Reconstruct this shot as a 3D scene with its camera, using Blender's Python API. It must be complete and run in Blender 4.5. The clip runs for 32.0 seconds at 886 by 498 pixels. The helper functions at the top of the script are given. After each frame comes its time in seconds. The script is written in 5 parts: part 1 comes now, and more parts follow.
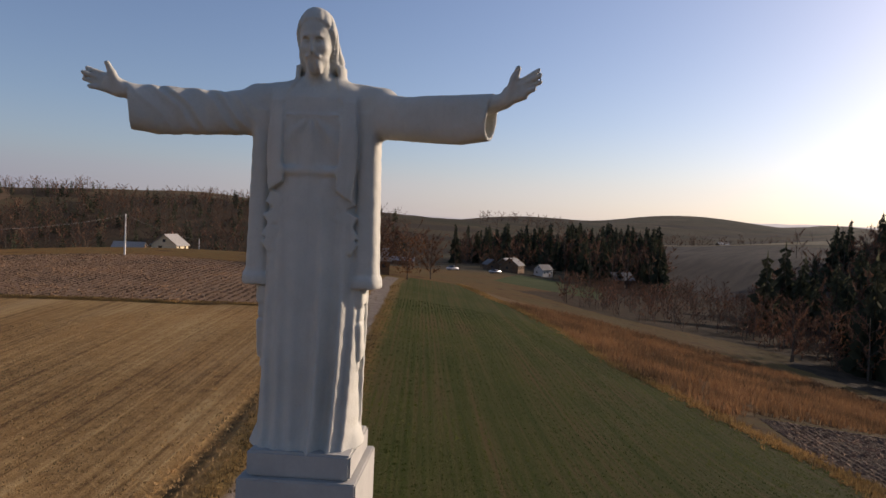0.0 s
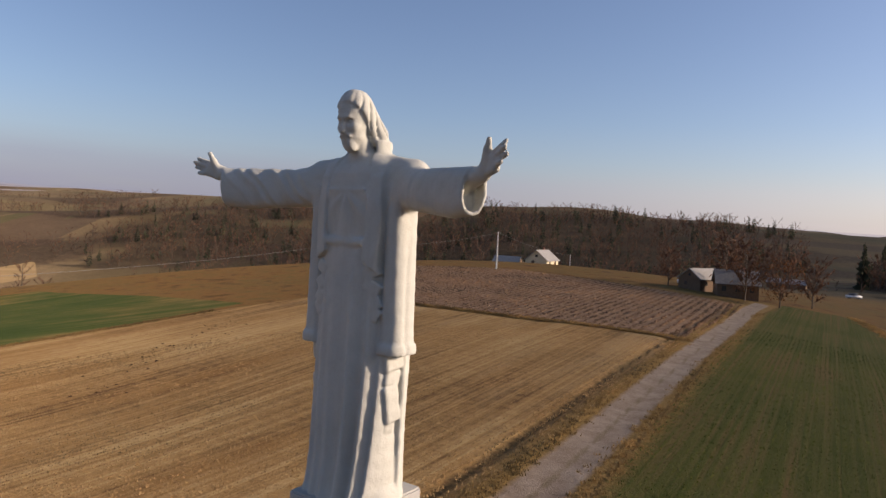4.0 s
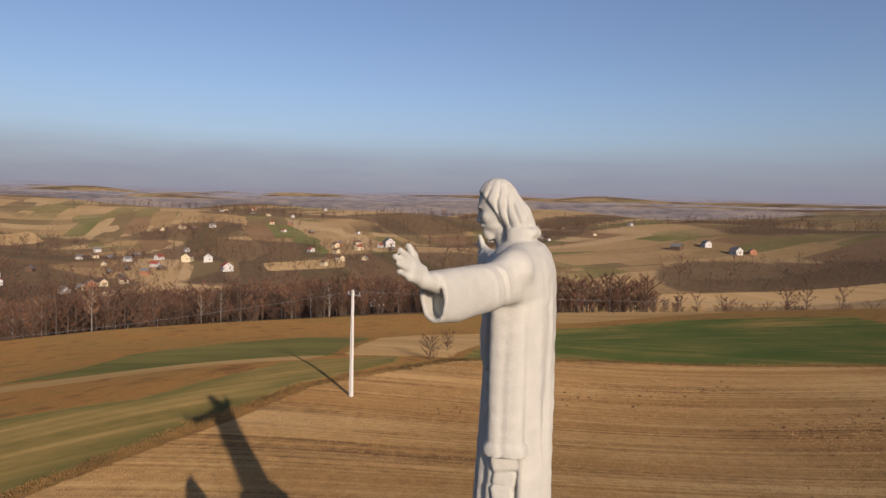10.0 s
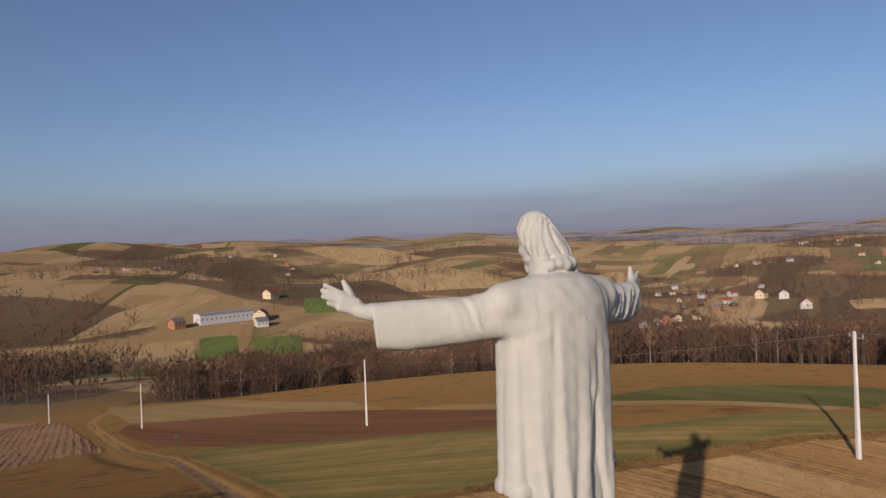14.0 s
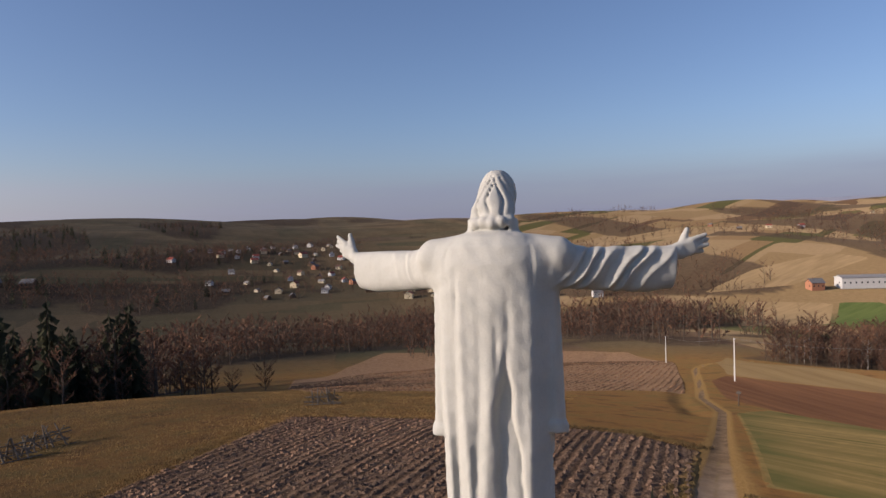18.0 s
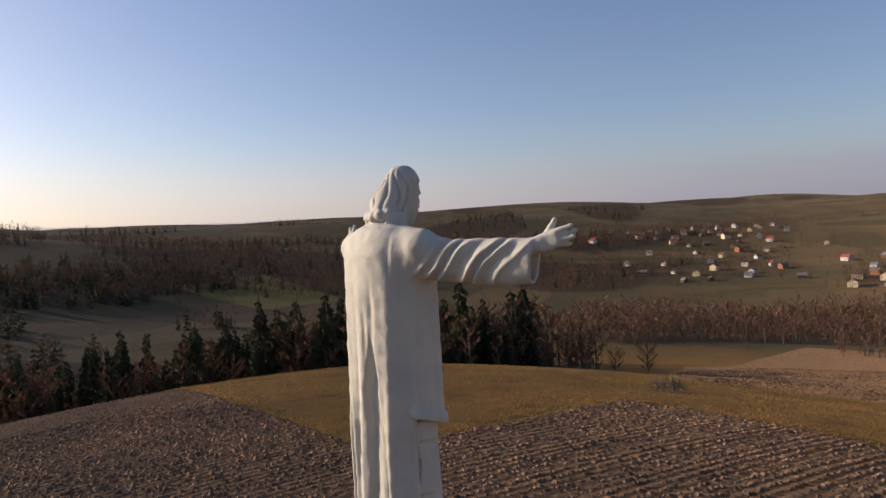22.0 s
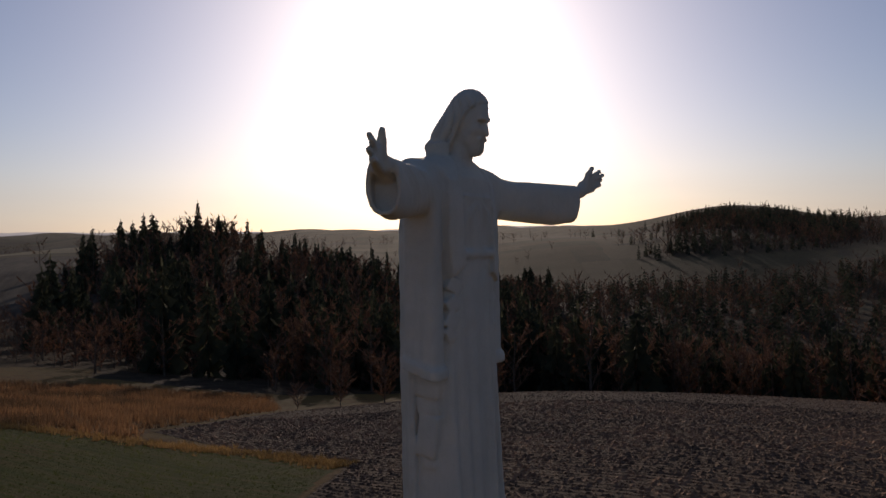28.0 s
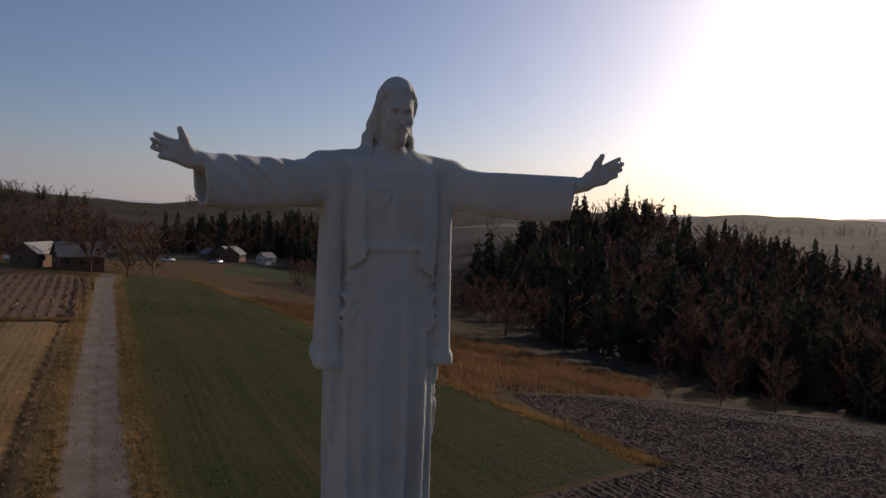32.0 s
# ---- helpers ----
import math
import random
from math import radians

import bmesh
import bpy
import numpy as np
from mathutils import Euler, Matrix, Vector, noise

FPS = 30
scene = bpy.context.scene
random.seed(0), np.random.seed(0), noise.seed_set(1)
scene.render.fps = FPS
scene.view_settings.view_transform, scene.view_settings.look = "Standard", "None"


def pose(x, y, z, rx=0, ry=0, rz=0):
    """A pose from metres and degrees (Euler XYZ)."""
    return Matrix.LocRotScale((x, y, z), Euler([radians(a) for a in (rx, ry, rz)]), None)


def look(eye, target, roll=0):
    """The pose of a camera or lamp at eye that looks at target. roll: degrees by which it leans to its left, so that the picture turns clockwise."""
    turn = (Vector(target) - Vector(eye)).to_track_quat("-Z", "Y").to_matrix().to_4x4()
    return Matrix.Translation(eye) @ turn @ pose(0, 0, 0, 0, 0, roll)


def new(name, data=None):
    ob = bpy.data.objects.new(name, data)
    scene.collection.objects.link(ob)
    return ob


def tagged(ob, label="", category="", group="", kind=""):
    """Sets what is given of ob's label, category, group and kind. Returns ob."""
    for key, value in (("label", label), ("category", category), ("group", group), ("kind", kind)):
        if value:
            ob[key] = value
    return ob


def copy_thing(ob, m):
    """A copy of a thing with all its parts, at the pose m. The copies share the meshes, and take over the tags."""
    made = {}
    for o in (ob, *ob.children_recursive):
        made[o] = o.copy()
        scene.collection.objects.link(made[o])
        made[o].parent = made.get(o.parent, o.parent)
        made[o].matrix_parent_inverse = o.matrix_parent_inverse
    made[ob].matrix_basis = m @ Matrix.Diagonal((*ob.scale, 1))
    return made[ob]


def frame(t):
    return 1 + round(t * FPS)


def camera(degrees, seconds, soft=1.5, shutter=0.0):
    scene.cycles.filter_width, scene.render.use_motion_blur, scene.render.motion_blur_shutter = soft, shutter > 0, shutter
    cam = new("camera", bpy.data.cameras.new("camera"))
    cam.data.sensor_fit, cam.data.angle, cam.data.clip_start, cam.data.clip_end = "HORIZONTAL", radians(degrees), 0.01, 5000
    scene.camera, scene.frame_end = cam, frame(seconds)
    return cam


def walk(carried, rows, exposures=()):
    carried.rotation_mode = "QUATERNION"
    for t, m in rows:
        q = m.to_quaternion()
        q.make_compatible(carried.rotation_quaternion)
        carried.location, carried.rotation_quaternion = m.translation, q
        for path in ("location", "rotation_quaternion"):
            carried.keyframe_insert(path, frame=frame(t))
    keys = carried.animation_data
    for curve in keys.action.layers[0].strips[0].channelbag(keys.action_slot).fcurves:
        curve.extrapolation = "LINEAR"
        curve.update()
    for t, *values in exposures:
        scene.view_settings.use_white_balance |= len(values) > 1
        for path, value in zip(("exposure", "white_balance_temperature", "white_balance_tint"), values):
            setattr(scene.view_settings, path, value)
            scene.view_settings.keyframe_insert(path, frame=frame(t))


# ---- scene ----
cam = camera(66.44, 32.0)
PATH = [
    (0, (2.364, -9.657, 7.243), (1.818, 0.323, 6.929), 2.52),
    (0.5, (2.816, -9.523, 7.489), (1.802, 0.425, 7.417), 2.02),
    (1, (3.260, -9.437, 7.695), (1.168, 0.341, 7.769), 0.87),
    (1.5, (3.752, -9.349, 7.841), (0.909, 0.238, 7.852), 0.89),
    (2, (4.281, -9.189, 7.934), (0.912, 0.225, 7.735), 1.02),
    (2.5, (4.840, -8.916, 8.045), (0.958, 0.297, 7.836), 0.71),
    (4.5, (7.564, -7.402, 8.313), (1.292, 0.374, 7.869), 3.79),
    (5, (8.186, -6.915, 8.358), (1.357, 0.373, 7.873), 4.06),
    (5.5, (8.615, -6.425, 8.422), (1.096, 0.144, 7.876), 4.06),
    (6, (8.899, -5.880, 8.545), (0.788, -0.067, 7.898), 3.51),
    (6.5, (9.029, -5.316, 8.617), (0.379, -0.342, 7.954), 2.94),
    (7, (9.070, -4.601, 8.714), (-0.116, -0.680, 8.230), 2.24),
    (7.5, (9.242, -3.914, 8.813), (-0.324, -1.037, 8.336), 0.86),
    (8, (9.474, -3.083, 8.948), (-0.338, -1.280, 8.262), 0.52),
    (8.5, (9.637, -2.170, 9.157), (-0.270, -1.061, 8.370), -0.02),
    (9, (9.816, -1.230, 9.408), (-0.144, -0.591, 8.781), 0.83),
    (9.5, (9.915, -0.288, 9.603), (-0.067, -0.671, 9.141), 2.02),
    (10, (9.968, 0.575, 9.690), (0.139, -1.172, 9.107), 1.48),
    (10.5, (9.931, 1.442, 9.673), (0.290, -1.154, 9.124), 1.33),
    (11, (9.763, 2.331, 9.525), (0.314, -0.907, 9.050), 0.51),
    (11.5, (9.362, 3.371, 9.385), (0.308, -0.845, 8.896), 0.32),
    (12, (8.909, 4.167, 9.379), (0.291, -0.885, 8.936), 0.04),
    (12.5, (8.357, 4.808, 9.467), (0.300, -1.106, 9.135), -1.33),
    (13, (7.804, 5.519, 9.555), (0.321, -1.114, 9.493), -1.18),
    (13.5, (7.258, 6.235, 9.598), (0.729, -1.339, 9.591), -1.54),
    (14, (6.545, 7.030, 9.656), (1.018, -1.304, 9.661), -2.14),
    (14.5, (5.583, 7.648, 9.709), (1.068, -1.275, 9.689), -0.47),
    (15, (4.628, 8.093, 9.728), (1.123, -1.272, 9.644), -1.24),
    (15.5, (3.601, 8.430, 9.680), (1.560, -1.360, 9.650), -2.02),
    (17.5, (-1.183, 9.286, 9.401), (0.455, -0.579, 9.397), -1.59),
    (18, (-2.268, 9.360, 9.331), (0.793, -0.155, 9.033), -1.83),
    (18.5, (-3.315, 9.276, 9.307), (0.391, -0.008, 9.021), -1.29),
    (19, (-4.362, 9.025, 9.327), (-0.490, -0.192, 9.100), -1.07),
    (19.5, (-5.407, 8.686, 9.289), (-1.076, -0.325, 9.095), 0.02),
    (20, (-6.316, 8.270, 9.246), (-0.959, -0.171, 9.016), -1.28),
    (20.5, (-7.030, 7.767, 9.224), (-0.778, -0.032, 8.961), -1.81),
    (21, (-7.681, 7.081, 9.240), (-0.854, -0.218, 8.908), -1.44),
    (21.5, (-8.252, 6.288, 9.247), (-0.852, -0.431, 8.965), -1.84),
    (22, (-8.729, 5.501, 9.188), (-0.770, -0.544, 8.862), -2.78),
    (22.5, (-9.123, 4.736, 9.063), (-0.614, -0.509, 8.762), -2.81),
    (23, (-9.477, 3.979, 8.948), (-0.506, -0.424, 8.587), -2.94),
    (23.5, (-9.750, 3.246, 8.917), (-0.424, -0.351, 8.597), -2.97),
    (24, (-9.915, 2.467, 8.854), (-0.319, -0.335, 8.597), -3.01),
    (24.5, (-9.901, 1.654, 8.771), (-0.104, -0.332, 8.496), -2.68),
    (26.5, (-9.409, -2.258, 8.279), (0.546, -1.318, 8.172), -1.72),
    (27, (-8.954, -3.303, 8.101), (0.500, -0.048, 7.953), -1.49),
    (27.5, (-8.386, -4.217, 8.000), (0.225, 0.866, 7.931), -1.91),
    (28, (-7.915, -5.121, 8.063), (0.451, 0.358, 8.003), -0.97),
    (28.5, (-7.413, -6.112, 8.232), (0.778, -0.387, 7.849), -0.00),
    (29, (-6.816, -6.983, 8.376), (0.674, -0.367, 8.020), 1.08),
    (29.5, (-6.094, -7.672, 8.383), (0.347, -0.037, 7.890), 1.30),
    (30, (-5.396, -8.184, 8.313), (0.473, -0.122, 7.571), 1.54),
    (30.5, (-4.639, -8.552, 8.256), (1.393, -0.605, 7.579), 2.87),
    (31, (-3.913, -8.793, 8.202), (1.772, -0.575, 7.834), 3.97),
    (31.5, (-3.208, -8.921, 8.236), (1.587, -0.153, 7.877), 3.80),
    (32, (-2.581, -8.994, 8.282), (1.009, 0.332, 7.901), 2.11),
]
EXPOSURES = [(t, e, k, 24) for t, e, k in ((0, 0.12, 7150), (3, 0.26, 7150), (6, 0.38, 6950), (9, 0.03, 6900), (11, -0.2, 6850), (13, -0.34, 6650), (15, -0.38, 6500), (18, 0.03, 6450), (21, 0.22, 7050), (23, 0.26, 7350), (25, -0.1, 7000), (27, -0.72, 6900), (28, -0.8, 6900), (30, -0.75, 6850), (32, -0.58, 6850))]
walk(cam, [(t, look(eye, target, roll)) for t, eye, target, roll in PATH], EXPOSURES)

# ---- light: low clear sun, pale autumn sky ----
SUN_AZ, SUN_EL = radians(34), radians(18.5)
world = bpy.data.worlds.new("sky")
scene.world = world
world.use_nodes = True
wn = world.node_tree
sky = wn.nodes.new("ShaderNodeTexSky")
sky.sky_type = "NISHITA"
sky.sun_disc = False
sky.sun_elevation = SUN_EL
sky.sun_rotation = math.pi / 2 - SUN_AZ
sky.altitude = 300
sky.air_density = 1.0
sky.dust_density = 1.5
sky.ozone_density = 3.6
wn.links.new(sky.outputs[0], wn.nodes["Background"].inputs[0])
wn.nodes["Background"].inputs[1].default_value = 0.12
sun = new("sun", bpy.data.lights.new("sun", "SUN"))
sun.data.energy = 5.0
sun.data.angle = radians(0.6)
sun.data.color = (1.0, 0.89, 0.71)
sun_way = Vector((math.cos(SUN_AZ) * math.cos(SUN_EL), math.sin(SUN_AZ) * math.cos(SUN_EL), math.sin(SUN_EL)))
sun.matrix_world = look(sun_way * 60, (0, 0, 0))

# ---- materials ----
STATUE_SCALE = 6.07 / 5.1
STATUE_BASE = 4.13


class Nodes:
    """Builds a node tree in few words."""

    def __init__(self, name, rough=0.9, spec=0.2):
        self.mat = bpy.data.materials.new(name)
        self.mat.use_nodes = True
        self.tree = self.mat.node_tree
        self.bsdf = self.tree.nodes["Principled BSDF"]
        self.bsdf.inputs["Roughness"].default_value = rough
        self.coord = self.tree.nodes.new("ShaderNodeTexCoord").outputs["Object"]
        self.bsdf.inputs["Specular IOR Level"].default_value = spec

    def add(self, kind, operation=None, data_type=None, blend_type=None, attribute_name=None, feature=None, distance=None):
        n = self.tree.nodes.new(kind)
        if operation:
            n.operation = operation
        if data_type:
            n.data_type = data_type
        if blend_type:
            n.blend_type = blend_type
        if attribute_name:
            n.attribute_name = attribute_name
        if feature:
            n.feature = feature
        if distance:
            n.distance = distance
        return n

    def put(self, a, b):
        if isinstance(a, bpy.types.NodeSocket):
            self.tree.links.new(a, b)
        else:
            b.default_value = a

    def math(self, op, a, b=0.0, c=0.0):
        n = self.add("ShaderNodeMath", operation=op)
        for v, s in zip((a, b, c), n.inputs):
            self.put(v, s)
        return n.outputs[0]

    def place(self, turn=0.0, scale=(1, 1, 1)):
        """Object coordinates, turned by degrees about z, then scaled."""
        a = self.add("ShaderNodeMapping")
        a.inputs["Rotation"].default_value = (0, 0, radians(-turn))
        self.put(self.coord, a.inputs["Vector"])
        b = self.add("ShaderNodeVectorMath", operation="MULTIPLY")
        self.put(a.outputs[0], b.inputs[0])
        b.inputs[1].default_value = scale
        return b.outputs[0]

    def noise(self, scale, detail=3.0, rough=0.55, vector=None):
        n = self.add("ShaderNodeTexNoise")
        n.inputs["Scale"].default_value = scale
        n.inputs["Detail"].default_value = detail
        n.inputs["Roughness"].default_value = rough
        self.put(vector if vector is not None else self.place(), n.inputs["Vector"])
        return n.outputs["Fac"]

    def ramp(self, fac, *stops):
        n = self.add("ShaderNodeValToRGB")
        e = n.color_ramp.elements
        while len(e) < len(stops):
            e.new(0.5)
        for s, (p, c) in zip(e, stops):
            s.position, s.color = p, (*c, 1)
        self.put(fac, n.inputs[0])
        return n.outputs[0]

    def mix(self, fac, a, b, blend="MIX"):
        n = self.add("ShaderNodeMix", data_type="RGBA", blend_type=blend)
        for v, s in zip((fac, a, b), (n.inputs[0], n.inputs[6], n.inputs[7])):
            if isinstance(v, tuple):
                v = (*v, 1) if len(v) == 3 else v
            self.put(v, s)
        return n.outputs[2]

    def attr(self, name):
        return self.add("ShaderNodeAttribute", attribute_name=name).outputs["Fac"]

    def bump(self, h, strength=0.4, distance=0.05):
        n = self.add("ShaderNodeBump")
        n.inputs["Strength"].default_value = strength
        n.inputs["Distance"].default_value = distance
        self.put(h, n.inputs["Height"])
        self.put(n.outputs[0], self.bsdf.inputs["Normal"])

    def done(self, color):
        self.put((*color, 1) if isinstance(color, tuple) else color, self.bsdf.inputs["Base Color"])
        return self.mat


def plain(name, a, b, scale=3.0, rough=0.85, spec=0.2, bump=0.0, metal=0.0):
    """A surface of two near colours in coarse and fine patches."""
    n = Nodes(name, rough, spec)
    n.bsdf.inputs["Metallic"].default_value = metal
    coarse, fine = n.noise(scale, 3), n.noise(scale * 9, 4)
    c = n.mix(n.math("MULTIPLY", fine, 0.5), n.ramp(coarse, (0.3, a), (0.7, b)), tuple(v * 0.75 for v in a))
    if bump:
        n.bump(fine, bump, 0.02)
    return n.done(c)


def vary(name, a, b, rough=0.95, thin=0.0):
    """A colour that differs from piece to piece; thin lets light through, as leaves and stalks do."""
    n = Nodes(name, rough, 0.1)
    geo = n.add("ShaderNodeNewGeometry")
    c = n.mix(n.math("MULTIPLY", n.noise(6, 2), 0.4), n.ramp(geo.outputs["Random Per Island"], (0.0, a), (1.0, b)), tuple(v * 0.6 for v in a))
    c = n.mix(1.0, c, n.ramp(n.noise(0.07, 4, 0.7), (0.38, (0.5, 0.52, 0.55)), (0.6, (1.25, 1.1, 1.0))), "MULTIPLY")
    if thin:
        glow, both = n.add("ShaderNodeBsdfTranslucent"), n.add("ShaderNodeMixShader")
        n.put(c, glow.inputs[0])
        n.put(thin, both.inputs[0])
        n.put(n.bsdf.outputs[0], both.inputs[1])
        n.put(glow.outputs[0], both.inputs[2])
        n.put(both.outputs[0], n.tree.nodes["Material Output"].inputs[0])
    return n.done(c)


def stone_material():
    n = Nodes("painted_concrete", 0.8, 0.25)
    streak = n.noise(2.2, 4, 0.6, n.place(0, (3.0, 3.0, 0.35)))
    spots, grain = n.noise(1.3, 5, 0.65), n.noise(38, 3, 0.6)
    c = n.ramp(spots, (0.3, (0.4, 0.4, 0.36)), (0.65, (0.48, 0.475, 0.425)))
    c = n.mix(n.ramp(streak, (0.52, (0, 0, 0)), (0.75, (0.35, 0.35, 0.35))), c, (0.36, 0.342, 0.295))
    c = n.mix(n.math("MULTIPLY", n.ramp(grain, (0.55, (0, 0, 0)), (0.7, (1, 1, 1))), 0.2), c, (0.31, 0.3, 0.265))
    lump = n.math("ADD", n.math("MULTIPLY", n.noise(9, 4), 1.0), n.math("MULTIPLY", grain, 0.3))
    n.bump(lump, 0.35, 0.03)
    return n.done(c)


M_STONE = stone_material()
M_PLINTH = plain("plinth_plaster", (0.36, 0.355, 0.33), (0.43, 0.42, 0.39), 2.0, 0.75, 0.3, 0.2)
M_BARK = plain("bark", (0.075, 0.055, 0.04), (0.14, 0.11, 0.085), 4.0)
M_BIRCH = plain("birch_bark", (0.4, 0.37, 0.33), (0.15, 0.13, 0.11), 2.5)
M_TWIG = vary("bare_twigs", (0.12, 0.074, 0.053), (0.23, 0.138, 0.092), thin=0.15)
M_TWIG_PALE = vary("pale_twigs", (0.15, 0.1, 0.07), (0.24, 0.17, 0.11))
M_RUST = vary("rusty_leaves", (0.17, 0.075, 0.03), (0.26, 0.13, 0.055), thin=0.12)
M_NEEDLE = vary("spruce_needles", (0.062, 0.076, 0.05), (0.112, 0.122, 0.078), thin=0.45)
M_CONCRETE = plain("pole_concrete", (0.62, 0.6, 0.56), (0.72, 0.7, 0.66), 1.5, 0.8, 0.2, 0.2)
M_STEEL = plain("grey_steel", (0.3, 0.3, 0.3), (0.4, 0.4, 0.39), 5.0, 0.5, 0.5, 0.0, 0.7)
M_WIRE = plain("wire", (0.16, 0.16, 0.16), (0.22, 0.22, 0.22), 5.0, 0.5)
M_WOOD = plain("weathered_wood", (0.1, 0.084, 0.066), (0.2, 0.172, 0.14), 6.0, 0.85, 0.1)
M_CLOD = vary("clod", (0.12, 0.077, 0.052), (0.28, 0.19, 0.13))
M_MOLE = vary("molehill_soil", (0.05, 0.03, 0.02), (0.09, 0.055, 0.035))
M_CLOD_PALE = vary("pale_clod", (0.13, 0.08, 0.046), (0.25, 0.165, 0.1))
M_STRAW = vary("dry_grass", (0.2, 0.135, 0.055), (0.34, 0.24, 0.11), thin=0.3)
M_REED = vary("dry_weeds", (0.16, 0.095, 0.05), (0.28, 0.18, 0.1), thin=0.3)
M_BLADE = vary("green_blade", (0.085, 0.115, 0.03), (0.14, 0.165, 0.05), thin=0.3)
M_STUBBLE = vary("stubble_straw", (0.36, 0.24, 0.11), (0.54, 0.39, 0.2), thin=0.2)
M_GLASS = plain("window_glass", (0.03, 0.035, 0.04), (0.05, 0.055, 0.06), 2.0, 0.08, 0.6)
M_CHIMNEY = plain("chimney_brick", (0.25, 0.12, 0.08), (0.32, 0.17, 0.12), 6.0)
M_DOOR = plain("door_wood", (0.12, 0.06, 0.03), (0.18, 0.1, 0.05), 6.0)
M_RUBBER = plain("tyre_rubber", (0.02, 0.02, 0.02), (0.03, 0.03, 0.03), 5.0)

# ---- the land: spot heights near by, valley and ridge profiles far off ----
SPOTS = np.array([
    (0, 0, -2.2), (15, -22, -3.6), (31, -7, -3.8), (9, -38, -5.0), (-6, -45, -7.0), (28, -40, -6.0), (40, -25, -5.4), (97, -19, -13.9), (90, 18, -13.8), (78, -47, -11), (64, 40, -10.8),
    (70, -100, -20), (130, 25, -27), (125, -30, -24), (-31.5, -69, -12), (-15, -127, -21), (-3, -178, -26.5), (-41, -16, -5.6), (-62, -15, -6.4), (-150, -3, -18),
    (-41, 11, -6.0), (-41, 35, -4.0), (-56, 55, -3.7), (-67, 119, -0.8), (-93, 105, -2.2), (-10, 60, -2.2), (-14, 110, -2.6), (14, 82, -6), (17, 47, -5.2),
    (29, 31, -7.2), (63, 57, -14), (-18, 28, -2.7), (-39, -26, -5.2), (-86, 179, 1.2), (21, 177, -8)], float)
SKYLINE = {0: 1.5, 15: 1.5, 28: 1.7, 40: 1.4, 63: 1.5, 80: 1.2, 91: 0.9, 108: 1.6, 126: 1.6, 143: 1.2, 166: 1.55, 178: 1.6, 190: 1.6, 210: 1.25, 228: 1.45, 240: 1.55, 262: 1.45, 275: 1.15, 283: 1.0, 302: 1.3, 319: 1.55, 330: 1.2, 345: 1.3, 360: 1.5}  # height of the horizon's ridges in degrees
SECTORS = {  # heading: height at 250, 450, 900, 1800 m
    2: (-42, -34, 26, 40), 10: (-42, -32, 42, 44), 20: (-36, -30, 16, 42), 32: (-32, -25, 6, 42), 46: (-24, -4, 8, 40), 54: (-14, 13, 14, 40), 62: (-18, -2, 14, 40), 75: (-15, -4, 14, 38),
    90: (-9, -12, 10, 30), 115: (-12, -28, 28, 44), 140: (-26, -44, 12, 38), 165: (-28, -50, -22, 16),
    190: (-30, -50, -35, 4), 215: (-36, -55, -34, 8), 240: (-45, -58, -25, 28), 265: (-37, -50, -14, 36),
    290: (-40, -60, -20, 30), 315: (-38, -56, -14, 40), 340: (-42, -50, -14, 34)}


def skyline(az):
    return np.interp(az, list(SKYLINE), list(SKYLINE.values()))


def _kernel(ax, ay, bx, by):
    return -np.sqrt((ax - bx) ** 2 + (ay - by) ** 2 + 18.0 ** 2)


_n = len(SPOTS)
_sys = np.zeros((_n + 3, _n + 3))
_sys[:_n, :_n] = _kernel(SPOTS[:, 0][:, None], SPOTS[:, 1][:, None], SPOTS[:, 0], SPOTS[:, 1]) + 0.6 * np.eye(_n)
_sys[:_n, _n:] = np.c_[np.ones(_n), SPOTS[:, :2]]
_sys[_n:, :_n] = _sys[:_n, _n:].T
_weights = np.linalg.solve(_sys, np.r_[SPOTS[:, 2], 0, 0, 0])
_heads = np.array(sorted(SECTORS))
_rows = np.array([SECTORS[h] for h in _heads], float)


